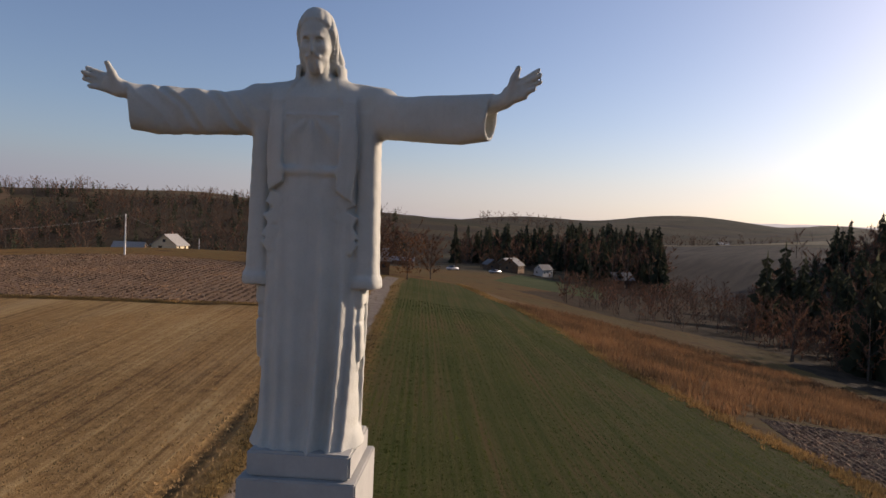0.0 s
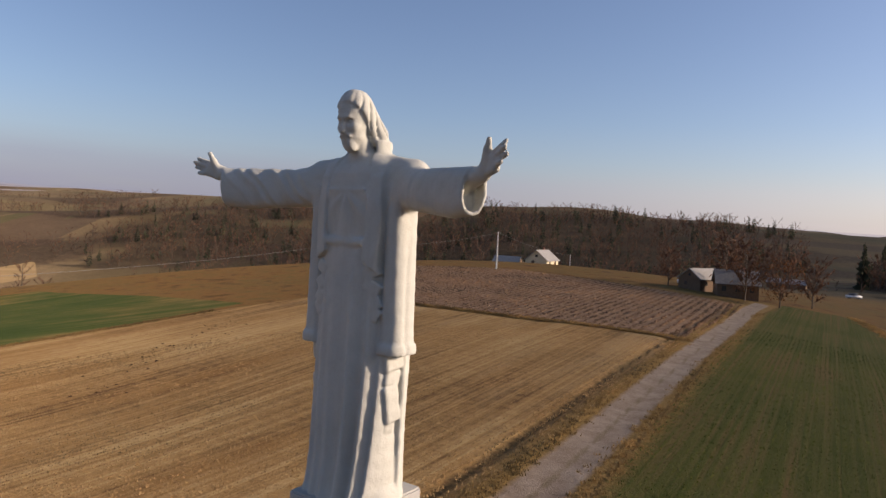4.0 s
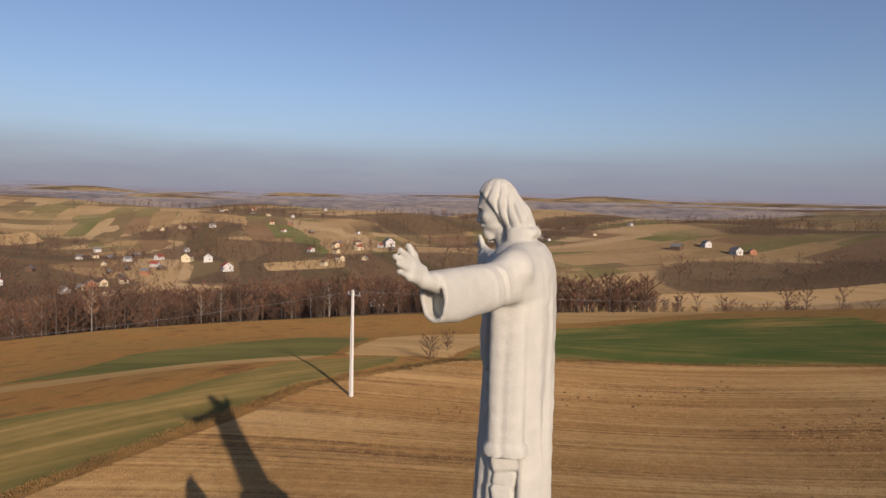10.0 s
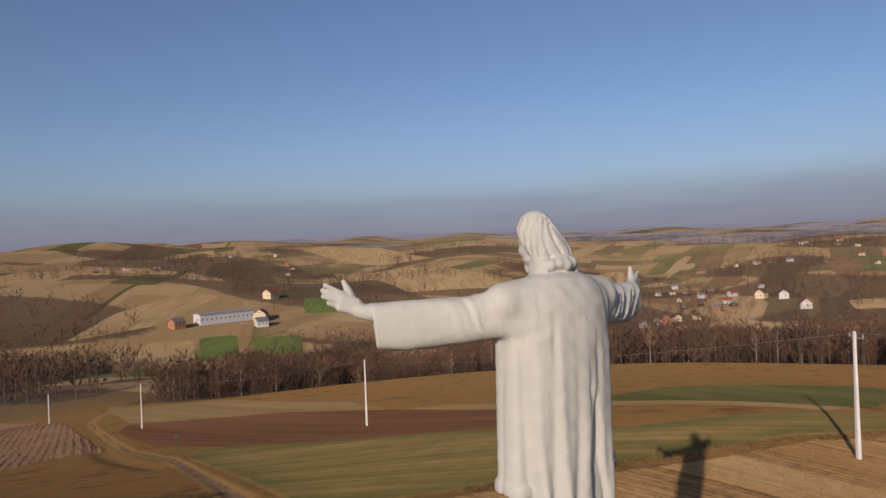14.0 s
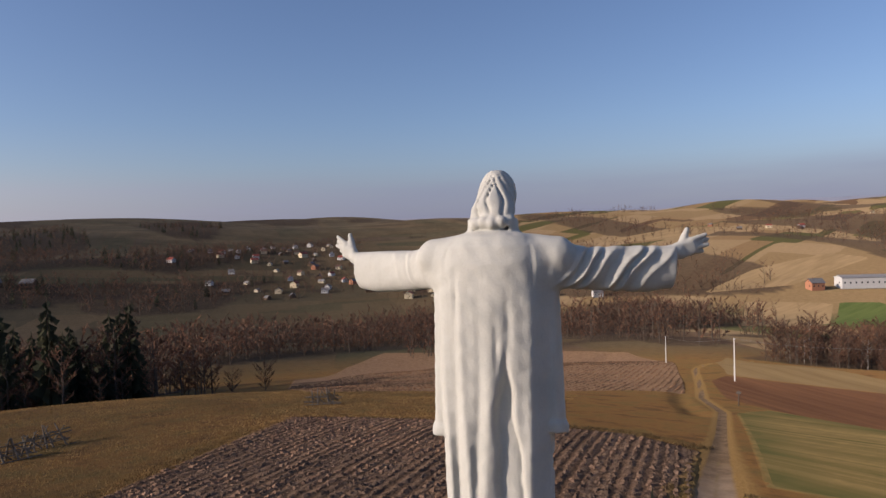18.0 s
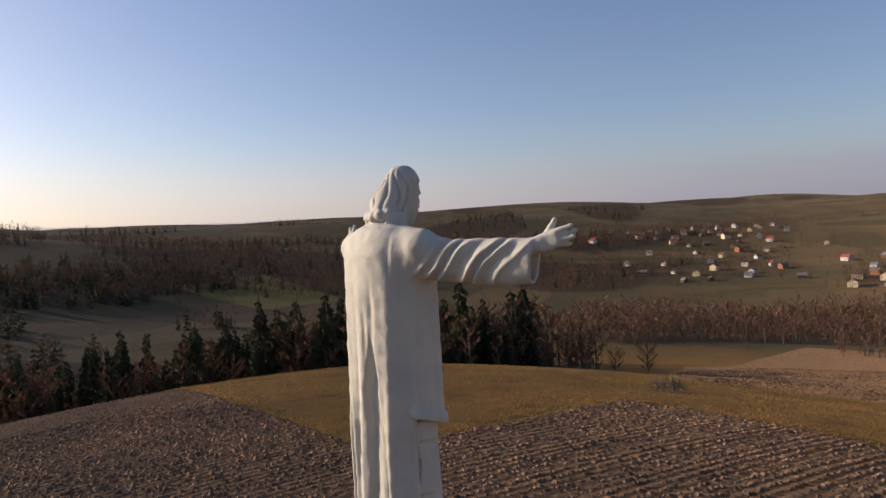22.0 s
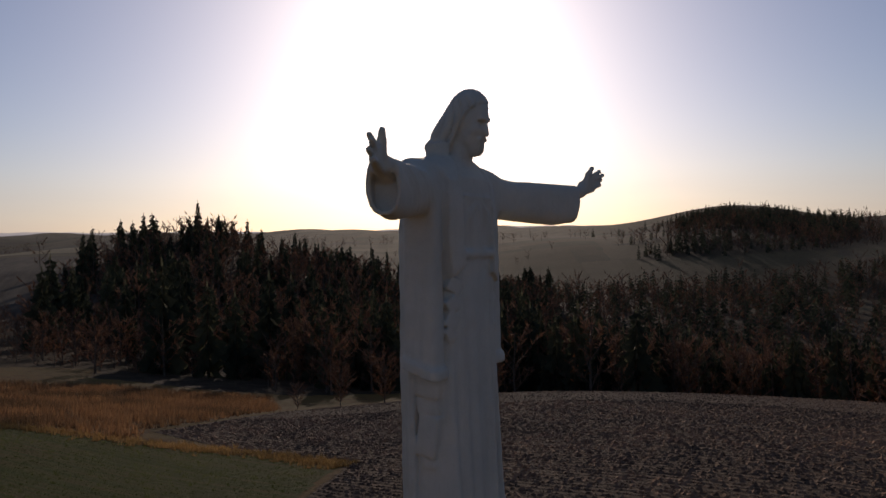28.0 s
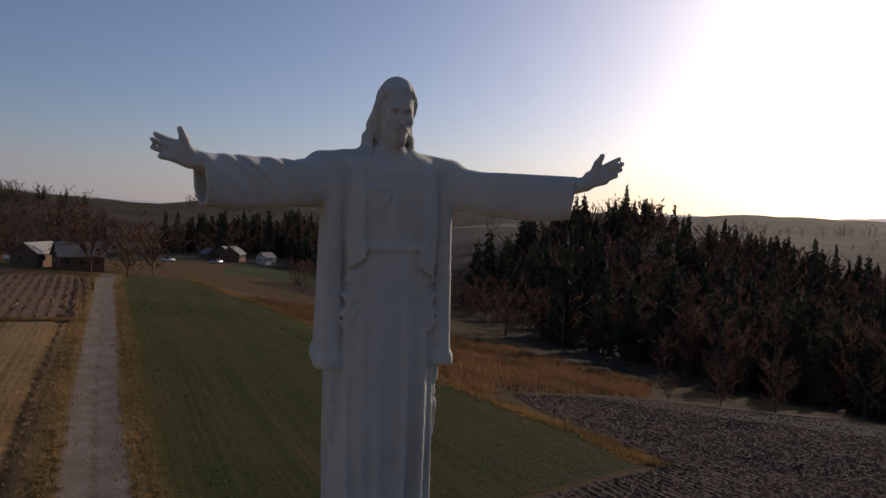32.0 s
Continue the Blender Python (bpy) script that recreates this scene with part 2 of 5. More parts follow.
def height(x, y):
    """The ground's height at places given as arrays."""
    x, y = np.asarray(x, float), np.asarray(y, float)
    near = sum(w * _kernel(x, y, px, py) for w, (px, py, _) in zip(_weights, SPOTS)) + _weights[_n] + _weights[_n + 1] * x + _weights[_n + 2] * y
    r, az = np.hypot(x, y), np.degrees(np.arctan2(y, x)) % 360
    j = np.searchsorted(_heads, az) % len(_heads)
    i = (j - 1) % len(_heads)
    t = ((az - _heads[i]) % 360) / np.maximum((_heads[j] - _heads[i]) % 360, 1e-6)
    t = t * t * (3 - 2 * t)
    prof = _rows[i] * (1 - t)[..., None] + _rows[j] * t[..., None]
    prof = np.concatenate([prof, (9 + 4000 * np.tan(np.radians(skyline(az) - 0.55)))[..., None]], -1)
    lr, knots = np.log(np.clip(r, 120, 4600)), np.log([250, 450, 900, 1800, 4000])
    k = np.clip(np.searchsorted(knots, lr) - 1, 0, 3)
    s = np.clip((lr - knots[k]) / (knots[k + 1] - knots[k]), 0, 1)
    s = s * s * (3 - 2 * s)
    far = np.take_along_axis(prof, k[..., None], -1)[..., 0] * (1 - s) + np.take_along_axis(prof, k[..., None] + 1, -1)[..., 0] * s
    roll = np.clip((r - 300) / 700, 0, 1)
    far = far + roll * (14 * np.sin(x / 170 + 1.3 * np.sin(y / 260)) * np.sin(y / 210 + 0.7) + 7 * np.sin(x / 83 - y / 121 + 2)) * np.clip(2.2 - r / 2600, 0.3, 1)
    b = np.clip((r - 150) / 120, 0, 1)
    b = b * b * (3 - 2 * b)
    return near * (1 - b) + far * b


# ---- fields: each is a polygon on the plan (metres), its edge distance rides on the ground's vertices ----
def inside(poly, x, y):
    """Signed distance to a polygon, positive inside."""
    best, odd = np.full(x.shape, 1e9), np.zeros(x.shape, bool)
    for (ax, ay), (bx, by) in zip(poly, poly[1:] + poly[:1]):
        dx, dy = bx - ax, by - ay
        t = np.clip(((x - ax) * dx + (y - ay) * dy) / (dx * dx + dy * dy), 0, 1)
        best = np.minimum(best, np.hypot(x - ax - t * dx, y - ay - t * dy))
        hit = ((ay > y) != (by > y)) & (x < dx * (y - ay) / (dy if dy else 1e-9) + ax)
        odd ^= hit
    return np.where(odd, best, -best)


def along(line, x, y):
    """Distance to an open line."""
    best = np.full(x.shape, 1e9)
    for (ax, ay), (bx, by) in zip(line, line[1:]):
        dx, dy = bx - ax, by - ay
        t = np.clip(((x - ax) * dx + (y - ay) * dy) / (dx * dx + dy * dy), 0, 1)
        best = np.minimum(best, np.hypot(x - ax - t * dx, y - ay - t * dy))
    return best


ROAD = [(-14.5, 122), (-13.6, 105), (-9.6, 62), (-7.2, 35), (-5.3, 17), (-4.0, 4), (-3.6, -8), (-4.6, -26), (-6.4, -46), (-8.2, -68), (-7.2, -88), (-8.4, -118), (-9, -150), (-14, -175), (-30, -215)]
def polar(*rows):
    return [(r * math.cos(radians(a)), r * math.sin(radians(a))) for a, r in rows]


FIELDS = {
    "fallow": polar((60, 250), (62, 560), (70, 640), (80, 620), (80, 480), (74, 300), (70, 270)),
    "ridge_straw": polar((60, 600), (62, 720), (80, 760), (82, 650), (70, 665)),
    "garden_green": polar((78, 175), (79, 262), (86, 255), (88, 175)),
    "valley_straw": polar((246, 1180), (239.7, 690), (225.8, 760), (232.4, 863), (239.6, 1112)),
    "slope_straw": polar((248, 1480), (244, 1900), (237.3, 1195), (241.7, 1248)),
    "slope_straw_two": polar((229.6, 804), (220.9, 1000), (221.8, 1094), (226.7, 979)),
    "slope_straw_three": polar((205.4, 671), (198.5, 669), (198.5, 610), (204.9, 618)),
    "slope_straw_four": polar((266.7, 513), (263, 600), (257.7, 702), (255, 690), (260.2, 552)),
    "slope_straw_five": polar((263.7, 375), (263.4, 489), (257.4, 503), (257.6, 420)),
    "slope_straw_six": polar((275.2, 929), (268.5, 1099), (264.7, 1073), (267.2, 869)),
    "slope_green": polar((252.8, 502), (249, 515), (248.8, 416), (253, 402)),
    "slope_green_two": polar((248.5, 678), (244.5, 669), (244.5, 601), (248.5, 596)),
    "slope_green_three": polar((257.3, 418), (257, 506), (254.1, 518), (254, 428)),
    "corner_straw": [(-60.5, -22.5), (-104, -30.5), (-121, -27), (-148, -4.5), (-100, -8), (-62.5, -11.5)],
    "west_straw": [(-445, 56), (-498, 68), (-571, 251), (-503, 222)],
    "west_tan": [(-160, -1), (-422, 3), (-458, 95), (-165, 40)],
    "olive_strip": [(-60, -24), (-53, -47), (-55, -62), (-62.6, -57), (-80, -62), (-107, -45), (-104, -32)],
    "east_green": polar((345, 640), (338, 520), (331, 560), (338, 700)),
    "hump_straw": polar((135, 1200), (128, 1300), (126, 790), (130.5, 700)),
    "stubble": [(-7.2, 18), (-11.2, 62), (-30, 60.5), (-57, 65.5), (-67, 68), (-70, 50), (-70, 31), (-68, 4), (-61.5, -10.5), (-56.5, -14.3), (-44, -20), (-32, -21), (-15.4, -24.5), (-6.4, -26), (-5.2, 0)],
    "ridge_plough": [(-11.6, 63.5), (-13.6, 92), (-15.5, 112), (-40, 118), (-66, 122), (-88, 112), (-80, 80), (-57, 67.5), (-30, 62)],
    "winter_crop": [(-3.6, 20), (-8.2, 62), (-11.4, 104), (-12, 128), (-2, 132), (4, 112), (9, 100), (13.4, 82), (15.5, 54), (20.3, 41), (24.2, 31), (23.4, 23.6), (10.6, 16.3), (3, 14.6), (-2.4, 14)],
    "west_crop": [(-62.3, -10), (-100, -8.5), (-150, -3.5), (-151, 27), (-135, 56.5), (-100, 58), (-72.5, 56.5), (-71, 31), (-69, 4)],
    "striped": [(-15.6, -26), (-32, -22.4), (-44, -21.6), (-57, -16), (-61.8, -16.5), (-55, -27), (-37, -31.6), (-26, -52), (-13.8, -75), (-9.6, -68), (-8.4, -46), (-7.2, -28)],
    "red_strip": [(-31, -42), (-45.5, -60), (-44.3, -85), (-36, -110), (-14.5, -138), (-11, -128), (-10.5, -90), (-14, -76), (-24, -53)],
    "straw_strip": [(-44.3, -86), (-48, -109), (-36, -160), (-22, -226), (-15.5, -185), (-14.8, -140), (-36, -111)],
    "balk_straw": [(-46, -61), (-45, -84), (-50, -78), (-53.5, -48), (-60.4, -24.6), (-57, -25.5), (-48, -46)],
    "dark_plough": [(-2.2, -6), (-4.4, -36), (0, -40.5), (11, -39.6), (28, -40), (26.8, -38), (25.5, -26), (24.8, -14), (60, -16.5), (88, -19), (85, 14), (75, 36), (62, 54), (47, 53), (25, 45), (24.7, 33), (23.8, 23.2), (10.6, 15.8), (3, 14), (2, 6)],
    "south_plough": [(2.5, -97), (20, -78), (42, -70), (64, -100), (84, -136), (104, -205), (106, -244), (58, -252), (10, -240), (-4.5, -192), (-5.8, -120), (-5.2, -98)],
    "weeds": [(-2, 131), (4.6, 112), (9.6, 100.5), (14, 82), (16, 54), (21, 42), (25, 46), (47, 54), (66, 76), (52, 92), (30, 104), (8, 118)],
}
ring = np.r_[np.arange(0, 66, 0.55), 66 * 1.016 ** np.arange(1, 269)]
turn_ = np.linspace(0, 2 * np.pi, 721)[:-1]
gx, gy = np.outer(ring, np.cos(turn_)), np.outer(ring, np.sin(turn_))
gz = height(gx, gy)
# the track lies in shallow ruts with a ditch on its western side
rd = along(ROAD, gx, gy) * (1 + 1.9 * np.clip((-22 - gy) / 25, 0, 1))
gz -= 0.12 * np.exp(-(rd / 1.4) ** 2)
ditch = along([(px - 3.4, py) for px, py in ROAD[:6]], gx, gy)
gz -= 0.22 * np.exp(-(ditch / 0.5) ** 2)
gz -= 0.3 * np.exp(-(along([(-5.5, -62), (-4.2, -78), (-4.6, -96), (-5.8, -118)], gx, gy) / 1.1) ** 2)
for line in (((57, -104), (60, -170), (61, -241)), ((26, -104), (22, -170), (15, -240))):  # drains across the southern ploughland
    gz -= 0.7 * np.exp(-(along(list(line), gx, gy) / 1.3) ** 2)
tuft = np.exp(-(along([(-57, 66), (-30, 61.2), (-11.6, 62.8)], gx, gy) / 0.6) ** 2)
gz -= 0.3 * tuft


def arrays_to_mesh(name, verts, faces, mats, index=None, smooth=False):
    """A mesh from arrays of vertices and equal-sided faces."""
    me = bpy.data.meshes.new(name)
    verts, faces = np.asarray(verts, np.float32), np.asarray(faces, np.int32)
    me.vertices.add(len(verts))
    me.vertices.foreach_set("co", verts.ravel())
    me.loops.add(faces.size)
    me.loops.foreach_set("vertex_index", faces.ravel())
    me.polygons.add(len(faces))
    me.polygons.foreach_set("loop_start", np.arange(0, faces.size, faces.shape[1], dtype=np.int32))
    me.polygons.foreach_set("use_smooth", np.full(len(faces), smooth))
    for m in mats:
        me.materials.append(m)
    if index is not None:
        me.polygons.foreach_set("material_index", np.asarray(index, np.int32))
    me.update(calc_edges=True)
    me.validate()
    return me


nr, nt = gx.shape
ii, jj = np.meshgrid(np.arange(nr - 1), np.arange(nt), indexing="ij")
kk = (jj + 1) % nt
quads_ = np.stack([ii * nt + jj, (ii + 1) * nt + jj, (ii + 1) * nt + kk, ii * nt + kk], -1).reshape(-1, 4)


def woods(x, y):
    """How densely trees stand at a place, 0 to 1."""
    r, az = np.hypot(x, y), np.degrees(np.arctan2(y, x)) % 360
    s = np.where(az > 180, az - 360, az)
    s = s + 3.5 * np.sin(r / 19 + s / 5) + 2.5 * np.sin(r / 43 + 1)
    wav = 12 * np.sin(x / 23 + y / 31) + 8 * np.sin(x / 11 - y / 17)
    d = np.zeros(np.shape(r))
    band = lambda lo, hi, a, b: (r + wav > lo) & (r + wav < hi) & (s > a) & (s < b)
    d = np.where(band(118, 215, -52, 46), 1.0, d)                       # valley edge, facing the sun
    d = np.where(band(105, 430, 28, 62) & (r > 98 + 0.9 * np.abs(s - 40)), 1.0, d)
    d = np.where(band(128, 300, 56, 82), 0.75, d)                       # scrub below the gardens
    d = np.where(band(290, 440, 75, 91), 1.0, d)                        # fir wood on the knoll
    d = np.where(band(520, 800, 98, 152) & ((r < 690) | (s < 124) | (s > 136)), 0.6, d)                       # wooded slope
    d = np.where(band(380, 520, 98, 112), 0.8, d)
    d = np.where(band(190, 330, -200, -128) | band(190, 300, 172, 181), 0.95, d)
    d = np.where(band(205, 330, -128, -100), 0.8, d)
    d = np.where(band(255, 420, -90, -50) & (np.sin(x / 19 + 1.6 * np.sin(y / 27)) + 0.5 * np.sin(x / 8 - y / 11) > -0.45), 0.8, d)
    d = np.where((band(320, 500, -185, -112) | band(320, 480, -97, -60)) & (np.sin(x / 26 + 1.5 * np.sin(y / 37)) > -0.6), 0.85, d)  # valley scrub
    d = np.where(band(215, 520, -4, 30), 0.8, d)                        # wooded hills under the sun
    d = np.where(band(520, 900, -8, 14) & (np.sin(x / 60 + y / 45) > -0.5), 0.8, d)
    d = np.where(band(640, 900, -60, -8) & (np.sin(x / 80 - y / 55) > 0.1), 0.8, d)
    clump = np.sin(x / 97 + 2 * np.sin(y / 150)) * np.sin(y / 120 + 1.7 * np.sin(x / 190)) + 0.35 * np.sin(x / 41 + y / 57)
    d = np.where((r > 430) & (clump > np.where(s < -70, 0.2, 0.4)) & ((s < 0) | (s > 95)), 0.8, d)
    d = np.where(band(740, 1020, 0, 15), 0.95, d)
    return d


gm = arrays_to_mesh("ground", np.stack([gx, gy, gz], -1).reshape(-1, 3), quads_, [], smooth=True)
for key, poly in FIELDS.items():
    gm.attributes.new(key, "FLOAT", "POINT").data.foreach_set("value", np.clip(inside(poly, gx, gy), -50, 50).astype(np.float32).ravel())
gm.attributes.new("track", "FLOAT", "POINT").data.foreach_set("value", np.clip(rd, 0, 50).astype(np.float32).ravel())
gm.attributes.new("ditch", "FLOAT", "POINT").data.foreach_set("value", np.clip(np.minimum(ditch, 2.2 * (1 - tuft)), 0, 50).astype(np.float32).ravel())
gm.attributes.new("woods", "FLOAT", "POINT").data.foreach_set("value", woods(gx, gy).astype(np.float32).ravel())
azg = np.degrees(np.arctan2(gy, gx)) % 360
gm.attributes.new("dry", "FLOAT", "POINT").data.foreach_set("value", np.clip(np.minimum((azg - 150) / 25, (285 - azg) / 25), 0, 1).astype(np.float32).ravel())
gm.attributes.new("terraces", "FLOAT", "POINT").data.foreach_set("value", (np.clip(np.minimum(azg - 251, 285 - azg) / 3, 0, 1) * np.clip((np.hypot(gx, gy) - 430) / 60, 0, 1)).astype(np.float32).ravel())
gm.attributes.new("range", "FLOAT", "POINT").data.foreach_set("value", np.hypot(gx, gy).astype(np.float32).ravel())


def ground_material():
    n = Nodes("farmland", 1.0, 0.05)
    n.bsdf.inputs["Diffuse Roughness"].default_value = 1.0
    rag, fine, coarse = n.noise(1.1, 4, 0.65), n.noise(7.0, 4, 0.7), n.noise(0.06, 4, 0.6)
    # grass of the verges and slopes
    c = n.ramp(n.noise(0.25, 5, 0.65), (0.32, (0.105, 0.056, 0.023)), (0.48, (0.205, 0.11, 0.036)), (0.66, (0.15, 0.1, 0.034)))
    c = n.mix(n.math("MULTIPLY", n.ramp(n.noise(0.045, 4, 0.65), (0.47, (0, 0, 0)), (0.6, (1, 1, 1))), 0.35), c, (0.14, 0.105, 0.038))
    c = n.mix(n.ramp(n.noise(2.4, 5, 0.75), (0.5, (0, 0, 0)), (0.68, (0.6, 0.6, 0.6))), c, (0.1, 0.065, 0.03))
    bump = n.math("MULTIPLY", fine, 0.5)

    def rows(turn, fine_, wide):
        a = n.noise(1.0, 3, 0.6, n.place(turn, (0.02, fine_, 0.02)))
        b = n.noise(1.0, 2, 0.5, n.place(turn, (0.012, wide, 0.012)))
        return n.math("ADD", n.math("MULTIPLY", a, 0.6), n.math("MULTIPLY", b, 0.4))

    def lay(c, bump, key, color, relief=None, ragged=0.9):
        d = n.math("ADD", n.attr(key), n.math("MULTIPLY", n.math("SUBTRACT", rag, 0.5), ragged))
        fac = n.math("MINIMUM", n.math("MAXIMUM", n.math("MULTIPLY_ADD", d, 4.0, 0.5), 0.0), 1.0)
        c = n.mix(fac, c, color)
        if relief is not None:
            m = n.add("ShaderNodeMix", data_type="FLOAT")
            n.put(fac, m.inputs[0])
            n.put(bump, m.inputs[2])
            n.put(relief, m.inputs[3])
            bump = m.outputs[0]
        return c, bump

    # far patchwork of strip fields
    def strips(turn, sx, sy):
        v = n.add("ShaderNodeTexVoronoi", feature="F1", distance="CHEBYCHEV")
        n.put(n.place(turn, (sx, sy, 0.0)), v.inputs["Vector"])
        v.inputs["Scale"].default_value = 1.0
        v.inputs["Randomness"].default_value = 0.75
        sep = n.add("ShaderNodeSeparateColor")
        n.put(v.outputs["Color"], sep.inputs[0])
        return sep.outputs[0]
    straw = ((0.0, (0.28, 0.195, 0.1)), (0.15, (0.1, 0.075, 0.038)), (0.28, (0.21, 0.14, 0.07)), (0.38, (0.08, 0.095, 0.03)), (0.46, (0.3, 0.215, 0.12)), (0.6, (0.14, 0.085, 0.048)), (0.7, (0.24, 0.165, 0.085)), (0.82, (0.11, 0.1, 0.036)), (0.92, (0.25, 0.17, 0.085)))
    olive = ((0.0, (0.11, 0.08, 0.04)), (0.25, (0.082, 0.066, 0.036)), (0.42, (0.15, 0.105, 0.055)), (0.56, (0.08, 0.056, 0.038)), (0.7, (0.112, 0.083, 0.043)), (0.86, (0.068, 0.064, 0.032)))
    side = n.ramp(n.noise(0.0016, 1), (0.47, (0, 0, 0)), (0.53, (1, 1, 1)))
    one, two = strips(28, 0.006, 0.028), strips(-52, 0.005, 0.022)

    def step(fac, pal):
        out = n.ramp(fac, *pal)
        out.node.color_ramp.interpolation = "CONSTANT"
        return out
    patch = n.mix(n.attr("dry"), n.mix(side, step(one, olive), step(two, olive)), n.mix(side, step(one, straw), step(two, straw)))
    # Haze put into the colour: far fields fade to one tone with range.
    haze_fade = n.math("MINIMUM", n.math("MAXIMUM", n.math("MULTIPLY_ADD", n.attr("range"), 0.0004, -0.15), 0.2), 0.65)
    patch = n.mix(haze_fade, patch, n.ramp(n.noise(0.02, 5, 0.7), (0.35, (0.11, 0.085, 0.055)), (0.65, (0.24, 0.185, 0.115))))
    terrace = ((0.0, (0.27, 0.19, 0.1)), (0.2, (0.085, 0.08, 0.03)), (0.33, (0.22, 0.145, 0.072)), (0.47, (0.12, 0.105, 0.038)), (0.58, (0.29, 0.205, 0.11)), (0.74, (0.13, 0.08, 0.044)), (0.86, (0.24, 0.165, 0.082)))
    patch = n.mix(n.attr("terraces"), patch, step(strips(70, 0.0042, 0.022), terrace))
    patch = n.mix(0.5, patch, n.ramp(n.noise(0.35, 5, 0.7), (0.3, (0.4, 0.4, 0.4)), (0.7, (1.02, 1.0, 0.98))), "MULTIPLY")
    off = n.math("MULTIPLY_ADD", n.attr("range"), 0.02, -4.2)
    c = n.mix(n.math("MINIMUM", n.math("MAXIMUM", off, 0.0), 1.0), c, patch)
    c = n.mix(n.math("MULTIPLY", n.attr("woods"), 0.95), c, n.ramp(n.noise(0.3, 4, 0.7), (0.35, (0.035, 0.025, 0.018)), (0.65, (0.085, 0.058, 0.038))))

    for key, a, b in (("fallow", (0.06, 0.046, 0.036), (0.1, 0.078, 0.058)), ("ridge_straw", (0.25, 0.175, 0.09), (0.32, 0.23, 0.12)), ("garden_green", (0.07, 0.085, 0.028), (0.11, 0.115, 0.04)),
                      ("west_tan", (0.19, 0.125, 0.055), (0.3, 0.2, 0.09)), ("olive_strip", (0.07, 0.074, 0.024), (0.12, 0.11, 0.036)), ("corner_straw", (0.26, 0.17, 0.075), (0.33, 0.225, 0.105)), ("west_straw", (0.24, 0.165, 0.08), (0.3, 0.21, 0.11)), ("east_green", (0.11, 0.1, 0.035), (0.16, 0.13, 0.05)), ("hump_straw", (0.15, 0.095, 0.055), (0.2, 0.13, 0.075)),
                      *((k, (0.21, 0.145, 0.074), (0.28, 0.198, 0.103)) for k in FIELDS if "slope_straw" in k or k == "valley_straw"), *((k, (0.06, 0.085, 0.025), (0.09, 0.115, 0.035)) for k in FIELDS if "slope_green" in k)):
        c, bump = lay(c, bump, key, n.ramp(rows(60, 0.25, 0.05), (0.4, a), (0.6, b)), None, 2.5)
    r1 = rows(95, 2.6, 0.3)
    c, bump = lay(c, bump, "weeds", n.ramp(fine, (0.3, (0.15, 0.085, 0.035)), (0.7, (0.3, 0.19, 0.085))))
    c, bump = lay(c, bump, "straw_strip", n.ramp(rows(100, 0.9, 0.2), (0.35, (0.16, 0.108, 0.048)), (0.65, (0.225, 0.157, 0.073))))
    c, bump = lay(c, bump, "balk_straw", n.ramp(rows(100, 0.9, 0.2), (0.35, (0.19, 0.125, 0.055)), (0.65, (0.26, 0.18, 0.085))))
    c, bump = lay(c, bump, "red_strip", n.ramp(rows(100, 0.9, 0.2), (0.35, (0.1, 0.048, 0.024)), (0.65, (0.165, 0.082, 0.039))))
    st = n.math("ADD", n.math("MULTIPLY", rows(142, 1.0, 0.4), 0.7), n.math("MULTIPLY", n.noise(0.5, 5, 0.7), 0.3))
    c, bump = lay(c, bump, "striped", n.ramp(st, (0.36, (0.07, 0.063, 0.02)), (0.5, (0.125, 0.093, 0.034)), (0.66, (0.2, 0.142, 0.057))), st)
    margin = n.math("MULTIPLY", n.math("MINIMUM", n.math("MAXIMUM", n.math("MULTIPLY_ADD", n.attr("striped"), -0.35, 1.3), 0.0), 1.0), n.ramp(n.noise(0.25, 4, 0.7), (0.4, (0.2, 0.2, 0.2)), (0.6, (0.85, 0.85, 0.85))))
    c = n.mix(n.math("MULTIPLY", margin, n.math("GREATER_THAN", n.attr("striped"), 0.3)), c, (0.06, 0.062, 0.02))
    c, bump = lay(c, bump, "west_crop", n.ramp(n.math("ADD", n.math("MULTIPLY", rows(70, 1.2, 0.3), 0.5), n.math("MULTIPLY", coarse, 0.5)), (0.4, (0.2, 0.14, 0.05)), (0.46, (0.115, 0.105, 0.032)), (0.52, (0.07, 0.088, 0.024)), (0.62, (0.045, 0.07, 0.018))))
    tan = n.ramp(n.math("ADD", n.math("MULTIPLY", r1, 0.55), n.math("ADD", n.math("MULTIPLY", n.noise(0.05, 3), 0.25), n.math("MULTIPLY", n.noise(1.3, 5, 0.7), 0.2))), (0.42, (0.14, 0.078, 0.034)), (0.47, (0.28, 0.165, 0.066)), (0.53, (0.38, 0.235, 0.095)), (0.58, (0.46, 0.31, 0.14)))
    bands = rows(95, 0.16, 0.045)
    tan = n.mix(n.ramp(bands, (0.5, (0, 0, 0)), (0.6, (0.6, 0.6, 0.6))), tan, (0.25, 0.13, 0.045))
    tan = n.mix(n.ramp(bands, (0.36, (0.55, 0.55, 0.55)), (0.46, (0, 0, 0))), tan, (0.45, 0.31, 0.15))
    tan = n.mix(n.math("MULTIPLY", n.ramp(n.noise(2.2, 4, 0.75), (0.56, (0, 0, 0)), (0.68, (1, 1, 1))), 0.45), tan, (0.18, 0.11, 0.055))
    tan = n.mix(n.ramp(fine, (0.55, (0, 0, 0)), (0.75, (0.5, 0.5, 0.5))), tan, (0.48, 0.36, 0.19))
    c, bump = lay(c, bump, "stubble", tan, n.math("ADD", n.math("MULTIPLY", r1, 0.8), n.math("MULTIPLY", fine, 0.7)))
